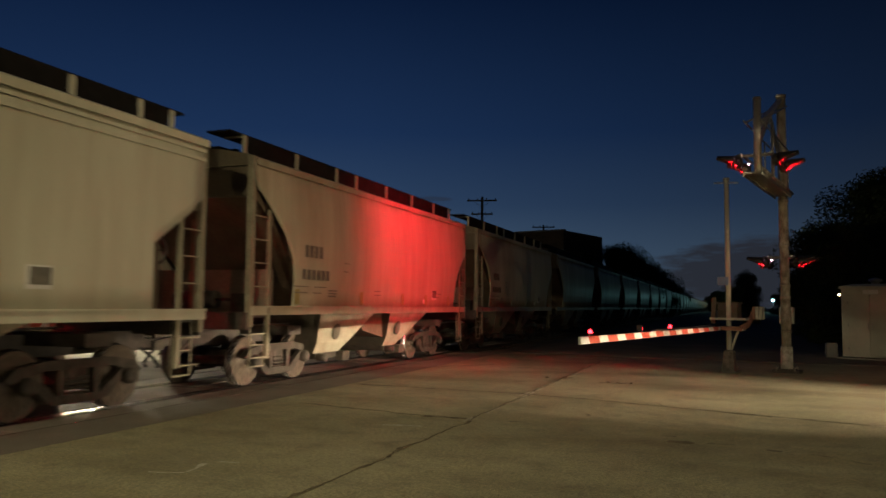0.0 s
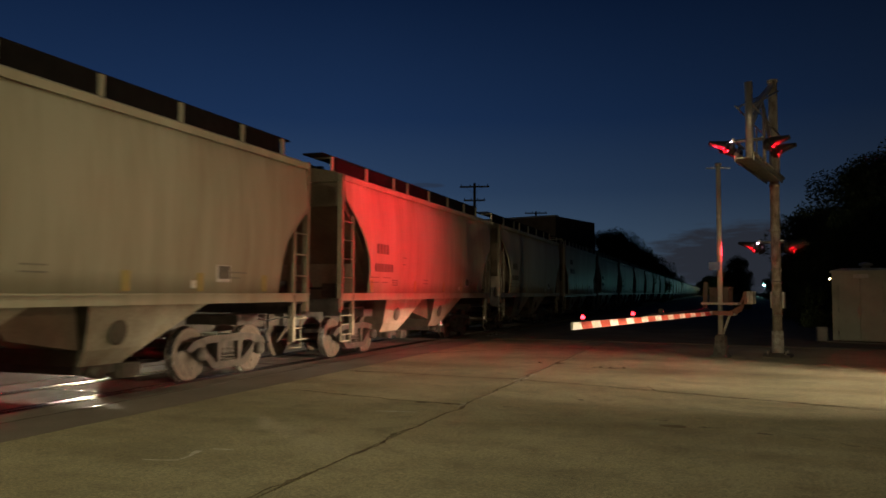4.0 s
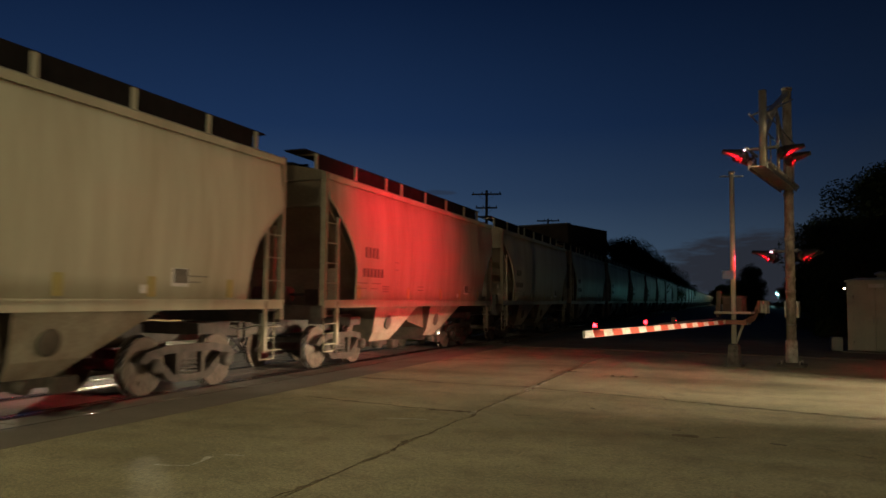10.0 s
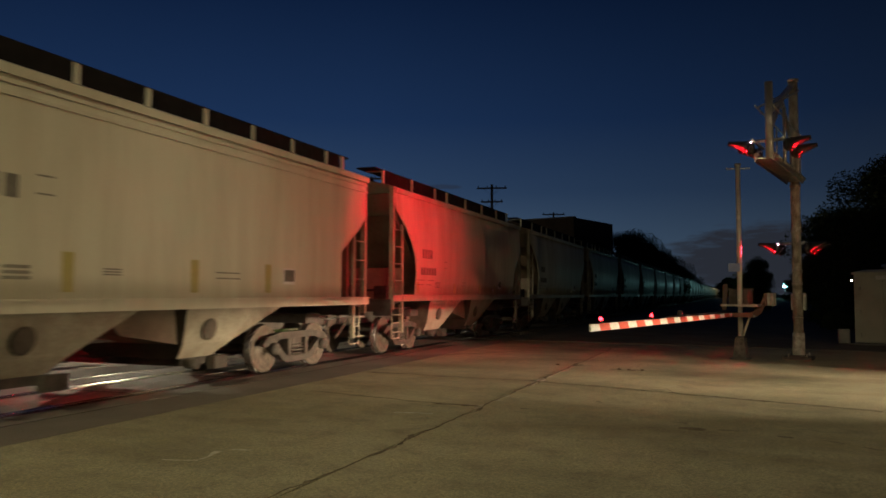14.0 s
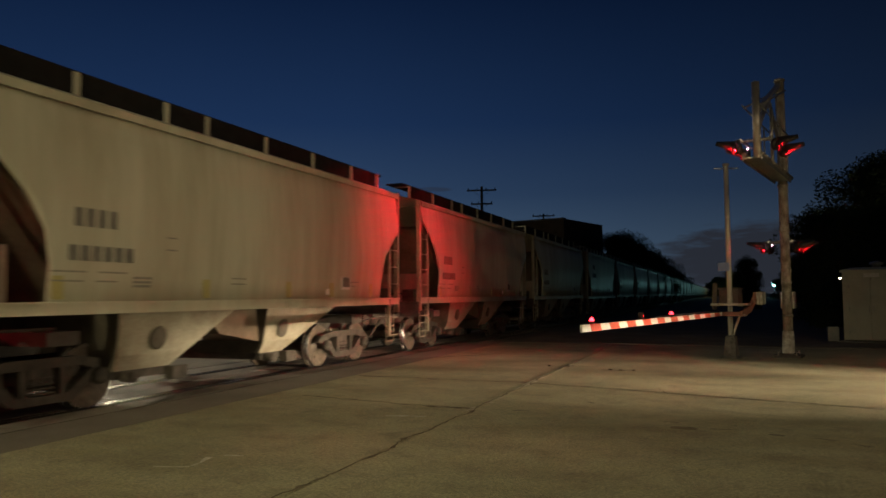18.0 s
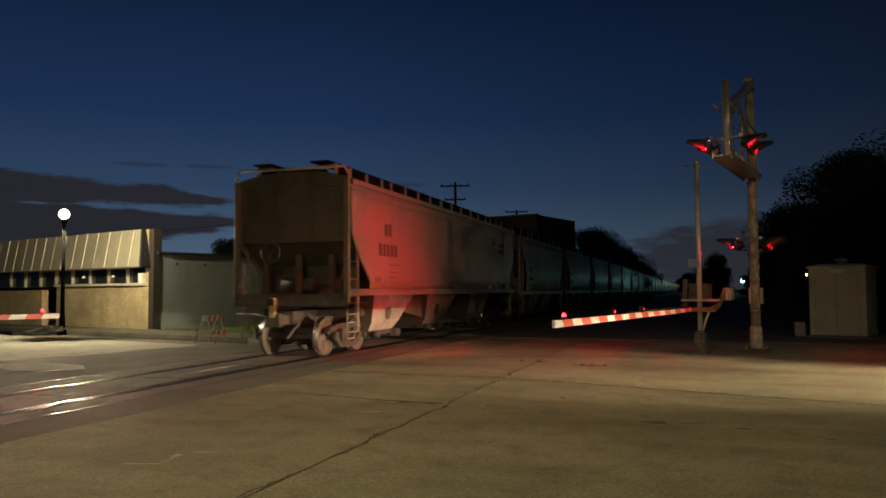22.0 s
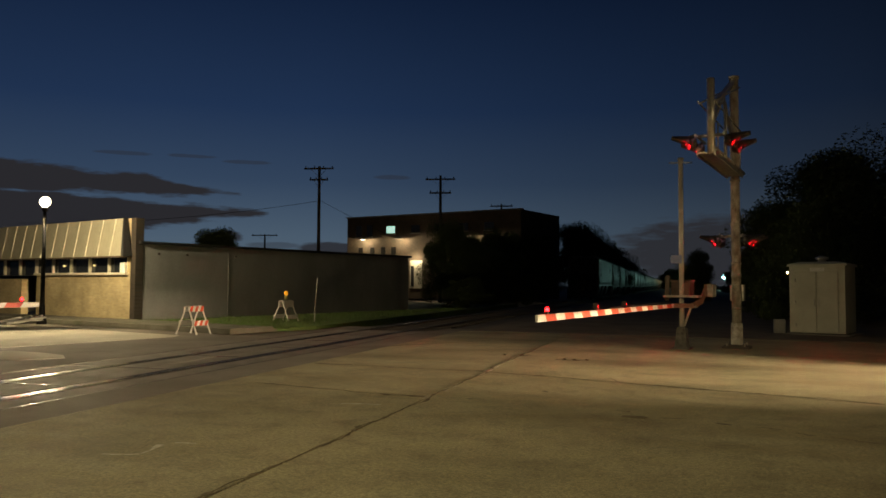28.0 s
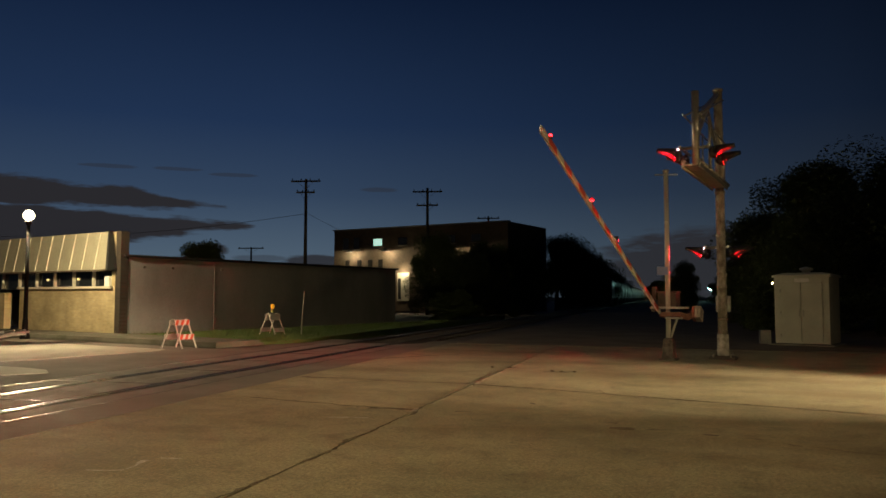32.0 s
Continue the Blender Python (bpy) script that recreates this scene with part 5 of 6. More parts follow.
RED_POWER = 5200
M["pink_glow"] = glow("pink_indicator", (1.0, 0.55, 0.72), 14.0)


def crossing_gate(m, label, reach=8.0):
    t = thing("crossing_gate", label, "crossing gate", "crossing gates", m=m)
    bm = bmesh.new()
    tube(bm, (0, 0, 0.3), (0, 0, 4.62), 0.062, 0.056, seg=16)
    part("mast", bm, M["mast_steel"], t, "slim galvanised mast")
    bm = bmesh.new()
    secs = [[(sx * w, sy * w, z) for sx, sy in ((1, 1), (-1, 1), (-1, -1), (1, -1))] for z, w in ((0.0, 0.20), (0.04, 0.20), (0.05, 0.145), (0.20, 0.13), (0.50, 0.105), (0.54, 0.07))]
    loft(bm, secs)
    part("base", bm, M["dark_steel"], t, "flared dark steel base")
    bm = bmesh.new()
    tube(bm, (0, 0, 4.6), (0, 0, 4.66), 0.075, seg=16)
    part("finial", bm, M["galv"], t)
    bm = bmesh.new()
    beam(bm, (-0.28, 0, 4.52), (0.28, 0, 4.56), 0.02, 0.03)
    part("spreader", bm, M["galv"], t)
    # motor box behind the mast, on a bracket with two plates
    bm = bbox(0.06, -0.32, 1.44, 0.46, 0.44, 0.38, bevel=0.03)
    box_ = part("mechanism", bm, M["box_brown"], t, "grimy gate motor housing")
    bm = bbox(0.06, -0.32, 1.65, 0.50, 0.48, 0.04, bevel=0.012)
    part("lid", bm, M["box_brown"], box_)
    bm = bmesh.new()
    box(bm, 0.0, -0.1, 1.27, 0.84, 0.46, 0.05)
    part("bracket", bm, M["galv"], t)
    bm = bmesh.new()
    box(bm, -0.16, 0.02, 1.02, 0.40, 0.30, 0.05)
    beam(bm, (-0.02, -0.06, 0.5), (-0.20, -0.06, 1.0), 0.05, 0.05)
    part("lower_bracket", bm, M["galv"], t)
    bm = bmesh.new()
    beam(bm, (0.39, -0.1, 1.16), (0.36, -0.1, 1.78), 0.05, 0.10)
    part("side_plate", bm, M["box_brown"], t)
    bm = bbox(0.10, 0.085, 2.17, 0.27, 0.02, 0.20, bevel=0.006)
    part("sign_plate", bm, M["sign_blue"], t, "small blue emergency notice plate")
    # the arm, pivoting about local x
    bm = bmesh.new()
    loft(bm, [[(-0.02, y, -h), (0.02, y, -h), (0.02, y, h), (-0.02, y, h)] for y, h in ((0.25, 0.045), (reach, 0.058))])
    arm = part("arm", bm, M["white_paint"], t, "white gate arm with red bands")
    arm.location = (0.13, 0.05, 1.05)
    ARMS.append(arm)
    for k in range(int(round(reach / 0.8))):
        y0 = 0.42 + k * 0.76
        b = bmesh.new()
        for s in (-1, 1):
            h0, h1 = 0.0456 + 0.00168 * y0, 0.0456 + 0.00168 * (y0 + 0.45)
            pts = [(s * 0.024, y0, -h0), (s * 0.024, y0 + 0.38, -h1), (s * 0.024, y0 + 0.46, h1), (s * 0.024, y0 + 0.08, h0)]
            inner = [(s * 0.0195, p[1], p[2]) for p in pts]
            loft(b, [pts, inner])
        part("stripe", b, M["red_paint"], arm, "red band")
    for y in (reach - 0.4, 5.4, 3.8):
        b = bmesh.new()
        box(b, 0, 0, 0.0, 0.06, 0.09, 0.05)
        tube(b, (0, 0, 0.02), (0, 0, 0.05), 0.05, seg=12)
        l = part("arm_lamp", b, M["black"], arm, "small arm lamp")
        l.location = (0, y, 0.045 + 0.0017 * y + 0.012)
        l.scale = (0.68, 0.68, 0.68)
        b = bmesh.new()
        lathe(b, [(0.045, 0.05), (0.05, 0.08), (0.035, 0.12), (0.008, 0.135)], "Z", 14)
        lit = part("lamp_lens", b, M["arm_glow"], arm, "lit red arm light")
        lit.location = l.location
        lit.scale = (0.68, 0.68, 0.68)
        if y < 6:
            # the two inner lamps take turns, each covered by an added slat
            b = bmesh.new()
            box(b, 0, 0, 0, 0.10, 0.003, 0.10)
            v = part("lamp_slat", b, M["black"], arm)
            v.location = (0, y + 0.055, l.location.z + 0.065)
            SLATS.append((v, "B" if y == 5.4 else "A", tuple(v.location)))
    # counterweight arm with its plates
    b = bmesh.new()
    beam(b, (-0.34, 0.12, 0), (0.16, 0.12, 0), 0.10, 0.10)
    beam(b, (-0.30, 0.12, 0.0), (-0.40, -0.25, 0.10), 0.05, 0.14)
    beam(b, (-0.40, -0.25, 0.10), (-0.42, -0.66, 0.36), 0.05, 0.16)
    o = part("counterweight_arm", b, M["red_rust"], arm, "rust-red counterweight arm")
    o.location = (-0.13, 0, 0)
    for k in range(3):
        b = bmesh.new()
        box(b, -0.46 - 0.075 * k, -0.66, 0.36, 0.062, 0.32, 0.30)
        part("weight", b, M["red_rust"] if k < 1 else M["sleeve"], o, "flat counterweight plate")
    b = bmesh.new()
    tube(b, (0.02, 0.3, 0.09), (0.02, 4.6, 0.07), 0.012, seg=6)
    part("cable", b, M["black"], arm)
    return t


M["sign_blue"] = worn("blue_notice", (0.24, 0.30, 0.52), (0.18, 0.22, 0.40), 9, 60, 0.4, relief=0)
M["box_brown"] = worn("grimy_box_paint", (0.12, 0.090, 0.070), (0.06, 0.043, 0.034), 4, 50, 0.6, amount=0.8, relief=0.1)
M["dark_steel"] = worn("dark_cast_steel", (0.17, 0.16, 0.145), (0.045, 0.04, 0.035), 9, 50, 0.8, amount=0.9, relief=0.5)
M["red_rust"] = worn("rust_red_paint", (0.30, 0.135, 0.095), (0.13, 0.06, 0.045), 5, 50, 0.7, amount=0.7, relief=0.2)
M["arm_glow"] = glow("lit_arm_lens", (1.0, 0.004, 0.006), 60.0)

cantilever_signal()
crossing_gate(pose(GATE.x, GATE.y, 0, 0, 0, 165), "galvanised crossing gate with a red-banded arm across the lane")
crossing_gate(pose(FAR_GATE.x, FAR_GATE.y, 0, 0, 0, 345), "crossing gate across the far lane, red-banded arm", 7.33)


def far_flashers():
    """Flashers of the far gate, which light the car ends."""
    t = thing("flasher_mast", "flasher mast beside the far crossing gate", "crossing signal", m=pose(FAR_GATE.x + 0.6, FAR_GATE.y - 0.6, 0, 0, 0, AX + 180))
    bm = bmesh.new()
    tube(bm, (0, 0, 0), (0, 0, 5.0), 0.08, seg=14)
    part("mast", bm, M["galv"], t)
    bm = bmesh.new()
    tube(bm, (0, -0.5, 2.86), (0, 0.5, 2.86), 0.028, seg=8)
    part("crossarm", bm, M["galv"], t)
    for k, phase in ((0.38, "B"), (-0.38, "A")):
        goal = Vector((-8.4, 8.8, 2.1)) if phase == "A" else Vector((-7.8, 8.0, 0.9))
        flasher_head(t, pose(0.22, k, 2.8, 0, 0, -41), phase, goal, 2200 if phase == "A" else 2300, 52 if phase == "A" else 68)


far_flashers()


def headlamp_unit(side):
    """Unseen unit added at a waiting vehicle's headlight: a bowl, and a plate that cuts the beam off above."""
    at = Vector((12.0, 12.6, 0.82)) + ACROSS * side * 0.62
    t = thing("headlamp", "dipped headlamp of a vehicle waiting beyond the street edge", "headlamp", "headlamps", pose(at.x, at.y, at.z, 0, 0, AX))
    bm = bmesh.new()
    lathe(bm, [(0.03, -0.14), (0.09, -0.10), (0.13, 0.0), (0.12, 0.0), (0.08, -0.08), (0.03, -0.12)], "X", 20)
    part("bowl", bm, M["galv"], t, "bright reflector bowl")
    bm = bmesh.new()
    box(bm, 0.25, 0, 0.0105, 0.5, 1.0, 0.012)
    part("shield", bm, M["black"], t, "black beam shield")
    bm = bmesh.new()
    box(bm, -0.02, 0, -0.43, 0.06, 0.10, 0.74)
    box(bm, -0.02, 0, -0.81, 0.30, 0.30, 0.02)
    part("stand", bm, M["black"], t)


for side in (-1, 1):
    headlamp_unit(side)


# ---------------------------------------------------------------- far pavement: lamp post, barricades, post
def street_lamp():
    t = thing("street_lamp", "black lamp post with a lit globe on the far pavement", "street lamp", m=pose(-20.62, 21.1, 0.12))
    bm = bmesh.new()
    lathe(bm, [(0.16, 0.0), (0.15, 0.12), (0.10, 0.25), (0.09, 0.6), (0.06, 0.75)], "Z", 14)
    part("base", bm, M["post_black"], t)
    bm = bmesh.new()
    tube(bm, (0, 0, 0.6), (0, 0, 3.9), 0.075, 0.055, seg=14)
    part("pole", bm, M["post_black"], t)
    bm = bmesh.new()
    lathe(bm, [(0.07, 3.83), (0.11, 3.94), (0.11, 3.965), (0.07, 4.0)], "Z", 14)
    part("collar", bm, M["post_black"], t)
    bm = bmesh.new()
    lathe(bm, [(0.07, 3.99)] + [(0.18 * math.sin(a), 4.17 - 0.18 * math.cos(a)) for a in (0.45, 0.8, 1.15, 1.5, 1.85, 2.2, 2.55, 2.85)] + [(0.01, 4.351)], "Z", 20)
    g = part("globe", bm, M["globe"], t, "lit warm globe")
    g.visible_shadow = False
    return t


street_lamp()


def barricade(m, beacon, boards):
    t = thing("barricade", "folding A-frame barricade with orange and white boards", "barricade", "folding barricades", m)
    for s in (-1, 1):
        for e in (-1, 1):
            bm = bmesh.new()
            beam(bm, (s * 0.30, e * 0.40, 0.0), (s * 0.27, e * 0.03, 0.86), 0.040, 0.03)
            part("leg", bm, M["white_paint"], t)
    for e in (-1, 1):
        for z, h in boards:
            y = e * (0.40 - 0.37 * z / 0.86) + e * 0.03
            bm = bmesh.new()
            box(bm, 0, y, z, 0.62, 0.02, h)
            b = part("board", bm, M["white_paint"], t)
            for k in range(3 if not beacon else 0):
                bm = bmesh.new()
                x0 = -0.30 + k * 0.22
                pts = [(x0, z - h / 2), (x0 + 0.11, z - h / 2), (x0 + 0.17, z + h / 2), (x0 + 0.06, z + h / 2)]
                loft(bm, [[(px_, y + e * 0.0135, pz) for px_, pz in pts], [(px_, y + e * 0.0095, pz) for px_, pz in pts]])
                part("stripe", bm, M["orange"], b, "orange stripe")
    if beacon:
        bm = bmesh.new()
        box(bm, 0, 0, 0.96, 0.10, 0.08, 0.16)
        c = part("beacon_case", bm, M["yellow"], t)
        bm = bmesh.new()
        lathe(bm, [(0.02, -0.04), (0.085, -0.03), (0.09, 0.0), (0.085, 0.03), (0.02, 0.04)], "Y", 16)
        l = part("beacon_lens", bm, M["amber"], c, "amber beacon")
        l.location = (0, 0, 1.12)
    return t


barricade(pose(-13.95, 20.1, 0, 0, 0, 82), False, ((0.76, 0.16), (0.34, 0.15)))
barricade(pose(-14.9, 27.6, 0.03, 0, 0, 80), True, ((0.70, 0.26), (0.20, 0.16)))
bm = bmesh.new()
beam(bm, (0, 0, 0), (0.12, 0.0, 1.75), 0.06, 0.03)
o = part("sign_post", bm, M["galv"])
o.location = (-13.5, 27.3, 0)
tagged(o, "leaning bare steel sign post in the grass", "sign post")
# folded barricade frames dropped on the pavement
for i, (x, y, z, r) in enumerate([(-20.9, 20.6, 0.16, 8), (-20.5, 20.9, 0.20, -14), (-20.1, 20.5, 0.16, 20)]):
    t = thing("folded_frame", "pale folded barricade frame lying on the pavement", "barricade", "folded barricade frames", pose(x - 0.5, y, z, 0, 0, r))
    for s in (-1, 1):
        bm = bmesh.new()
        beam(bm, (-0.55, s * 0.25, 0), (0.5, s * 0.18, 0.22), 0.05, 0.06)
        part("leg", bm, M["white_paint"], t)
    for k in (-0.4, 0.25):
        part("board", bbox(k, 0, 0.10 + 0.1 * k, 0.22, 0.62, 0.04, bevel=0.006), M["white_paint"], t)


# ---------------------------------------------------------------- instrument house
def instrument_house():
    t = thing("instrument_house", "beige steel railway instrument house with double doors", "equipment cabinet", m=pose(4.47, 26.9, -0.03, 0, 0, -22))
    w, d, h = 1.60, 1.5, 2.2
    part("body", bbox(0, 0, h / 2 + 0.06, w, d, h - 0.1, bevel=0.015), M["cabinet"], t)
    bm = bmesh.new()
    loft(bm, [[(sx * (w / 2 + o_), sy * (d / 2 + o_), z) for sx, sy in ((1, 1), (-1, 1), (-1, -1), (1, -1))] for z, o_ in ((h - 0.02, 0.05), (h + 0.05, 0.05), (h + 0.13, -0.25))])
    part("roof", bm, M["cabinet"], t)
    bm = bmesh.new()
    lathe(bm, [(0.12, h + 0.1), (0.12, h + 0.2), (0.20, h + 0.22), (0.20, h + 0.28), (0.05, h + 0.33)], "Z", 16)
    part("vent", bm, M["galv"], t, "round roof vent")
    for s in (-1, 1):
        dr = part("door", bbox(s * 0.31, -d / 2 - 0.015, 1.08, 0.59, 0.035, 1.85, bevel=0.008), M["cabinet"], t)
        bm = bmesh.new()
        box(bm, s * 0.06, -d / 2 - 0.05, 1.05, 0.025, 0.04, 0.20)
        part("handle", bm, M["galv"], dr)
        for z in (0.35, 1.05, 1.75):
            bm = bmesh.new()
            tube(bm, (s * 0.61, -d / 2 - 0.03, z - 0.05), (s * 0.61, -d / 2 - 0.03, z + 0.05), 0.015, seg=8)
            part("hinge", bm, M["galv"], dr)
    part("notice", bbox(0.02, -d / 2 - 0.012, 2.08, 0.42, 0.01, 0.12, bevel=0.0), M["placard"], t, "pale notice plate")
    for i, (x, wd) in enumerate(((-0.30, 0.22), (-0.02, 0.16), (0.28, 0.28))):
        bm = bmesh.new()
        box(bm, x, -d / 2 - 0.012, 1.97, wd, 0.008, 0.03)
        part("lettering", bm, M["stencil"], t)
    bm = bmesh.new()
    lathe(bm, [(0.012, -0.03), (0.028, -0.012), (0.028, 0.018), (0.012, 0.035)], "Z", 12, (-w / 2 - 0.08, -d / 2 + 0.1, 2.0))
    part("bulb", bm, M["porch_glow"], t, "lit bulb")
    bm = bmesh.new()
    box(bm, 0, 0, 0.03, w + 0.3, d + 0.3, 0.1)
    part("plinth", bm, M["kerb"], t)
    return t


instrument_house()
o = part("battery_box", bbox(0, 0, 0.22, 0.34, 0.3, 0.44, bevel=0.02), M["galv"])
o.location = (3.2, 27.0, 0.02)
tagged(o, "small grey steel box on the ground beside the instrument house", "utility box")


# ---------------------------------------------------------------- buildings
def brick_material(name, c1, c2, mortar, scale=1.0):
    m, nt, b = nodes_of(name)
    tc = nt.nodes.new("ShaderNodeTexCoord")
    mp = nt.nodes.new("ShaderNodeMapping")
    mp.inputs["Rotation"].default_value = (radians(90), 0, 0)
    link(nt, tc.outputs["Object"], mp.inputs["Vector"])
    br = nt.nodes.new("ShaderNodeTexBrick")
    br.inputs["Color1"].default_value, br.inputs["Color2"].default_value, br.inputs["Mortar"].default_value = rgb(c1), rgb(c2), rgb(mortar)
    br.inputs["Scale"].default_value = scale
    br.inputs["Brick Width"].default_value, br.inputs["Row Height"].default_value, br.inputs["Mortar Size"].default_value = 0.21, 0.075, 0.008
    link(nt, mp.outputs["Vector"], br.inputs["Vector"])
    big = noise_tex(nt, 0.9, 5, 0.6)
    st = ramp(nt, big, [(0.3, (0.65, 0.63, 0.6)), (0.7, (1.15, 1.13, 1.1))])
    col = mix(nt, 1.0, br.outputs["Color"], st, "MULTIPLY")
    link(nt, col, b.inputs["Base Color"])
    b.inputs["Roughness"].default_value = 0.88
    bump(nt, b, br.outputs["Fac"], -0.4, 0.01)
    return m


M["buff_brickwork"] = brick_material("buff_brickwork", (0.50, 0.40, 0.225), (0.40, 0.315, 0.175), (0.42, 0.37, 0.26))
M["brown_brickwork"] = brick_material("brown_brickwork", (0.13, 0.088, 0.058), (0.085, 0.058, 0.038), (0.10, 0.085, 0.07))
M["dark_brickwork"] = brick_material("dark_brickwork", (0.042, 0.030, 0.021), (0.028, 0.020, 0.015), (0.035, 0.03, 0.025))
WALL_AXIS = math.degrees(math.atan2(ROAD.y, ROAD.x))


def shop():
    # local x runs along the street to the right, local y away from it; origin at the right front corner
    t = thing("brick_shop", "low buff-brick shop with seamed metal mansard, grey side wall", "building", m=pose(-20.3, 25.4, 0, 0, 0, WALL_AXIS))
    zs, zw = 1.85, 2.60
    bm = bmesh.new()
    box(bm, -3.86, 0.15, zs / 2, 7.08, 0.3, zs)
    part("front_wall", bm, M["buff_brickwork"], t, "buff brick front wall")
    bm = bmesh.new()
    box(bm, -0.16, 0.15, 2.05, 0.32, 0.36, 4.1)
    part("corner_pier", bm, M["dark_brickwork"], t, "brown brick corner pier")
    bm = bmesh.new()
    box(bm, -11.2, -0.35, 0.85, 7.0, 0.3, 1.7)
    part("porch_wall", bm, M["buff_brickwork"], t, "buff brick porch wall")
    part("sill", bbox(-3.95, 0.1, zs + 0.05, 6.9, 0.5, 0.1, bevel=0.02), M["trim"], t, "pale stone sill")
    bm = bmesh.new()
    box(bm, -7.0, 0.30, (zs + zw) / 2 + 0.05, 13.0, 0.05, zw - zs + 0.1)
    win = part("window", bm, M["glass"], t, "dark ribbon window")
    for k in range(9):
        bm = bmesh.new()
        box(bm, -0.70 - k * 1.42, 0.2, (zs + zw) / 2 + 0.05, 0.07, 0.12, zw - zs + 0.06)
        part("mullion", bm, M["trim"], win)
    # lamps inside, seen through the glass
    for k in range(2):
        bm = bmesh.new()
        lathe(bm, [(0.02, -0.04), (0.06, 0.0), (0.02, 0.05)], "Z", 10, (-3.3 - 2.3 * k, 0.24, 2.26))
        part("window_lamp", bm, M["warm_glow"], t, "small warm lamp")
    # mansard
    bm = bmesh.new()
    loft(bm, [[(-14.0, -0.42, zw), (-0.36, -0.42, zw), (-0.36, -0.004, zw), (-14.0, -0.004, zw)], [(-14.0, -0.15, 4.1), (-0.66, -0.15, 4.1), (-0.66, -0.004, 4.1), (-14.0, -0.004, 4.1)]])
    man = part("mansard", bm, M["awning"], t, "standing-seam metal mansard")
    for k in range(15):
        bm = bmesh.new()
        x = -1.15 - k * 0.86
        beam(bm, (x, -0.435, zw + 0.01), (x, -0.165, 4.1), 0.025, 0.04)
        part("seam", bm, M["trim"], man)
    bm = bmesh.new()
    box(bm, -7.2, -0.21, zw - 0.03, 13.5, 0.40, 0.05)
    part("soffit", bm, M["brown_brickwork"], t)
    bm = bmesh.new()
    box(bm, -1.06, 0.16, (zw + 4.1) / 2, 1.48, 0.28, 4.1 - zw)
    box(bm, -0.47, 0.16, (zs + zw) / 2, 0.31, 0.28, zw - zs)
    part("parapet", bm, M["buff_brickwork"], t, "buff brick parapet beside the mansard")
    bm = bmesh.new()
    loft(bm, [[(-0.355, -0.45, zw - 0.02), (-0.19, -0.45, zw - 0.02), (-0.19, -0.034, zw - 0.02), (-0.355, -0.034, zw - 0.02)], [(-0.655, -0.18, 4.12), (-0.57, -0.18, 4.12), (-0.57, -0.034, 4.12), (-0.655, -0.034, 4.12)]])
    part("mansard_edge", bm, M["black"], t, "dark mansard edge")
    bm = bmesh.new()
    box(bm, -0.78, -0.02, 2.1, 0.30, 0.16, 0.50)
    part("wall_box", bm, M["placard"], t, "pale box beside the window")
    # long side wall
    n = 0
    bm = bmesh.new()
    box(bm, -0.18, 9.0, 1.55, 0.32, 17.6, 3.1)
    w = part("side_wall", bm, M["stucco"], t, "long grey painted side wall")
    for y in (4.6,):
        bm = bmesh.new()
        box(bm, -0.014, y, 1.5, 0.02, 0.07, 3.0)
        part("wall_joint", bm, M["stucco"], w)
    bm = bmesh.new()
    box(bm, -0.12, 9.0, 3.14, 0.52, 17.8, 0.10)
    part("coping", bm, M["black"], t, "dark coping")
    bm = bmesh.new()
    box(bm, -7.2, 9.2, 3.0, 13.6, 17.2, 0.1)
    part("roof", bm, M["dark"], t)
    bm = bmesh.new()
    box(bm, -14.2, 9.2, 1.5, 0.3, 17.4, 3.0)
    box(bm, -7.2, 17.7, 1.5, 13.8, 0.3, 3.0)
    part("rear_wall", bm, M["stucco"], t)
    for x in (0.6, 1.4, 2.9):
        bm = bmesh.new()
        lathe(bm, [(0.02, 0), (0.05, 0.02), (0.05, 0.06), (0.02, 0.08)], "X", 10, (0.0, x * 1.7, 2.72))
        part("bracket_stub", bm, M["under_brown"], w)
    return t


shop()


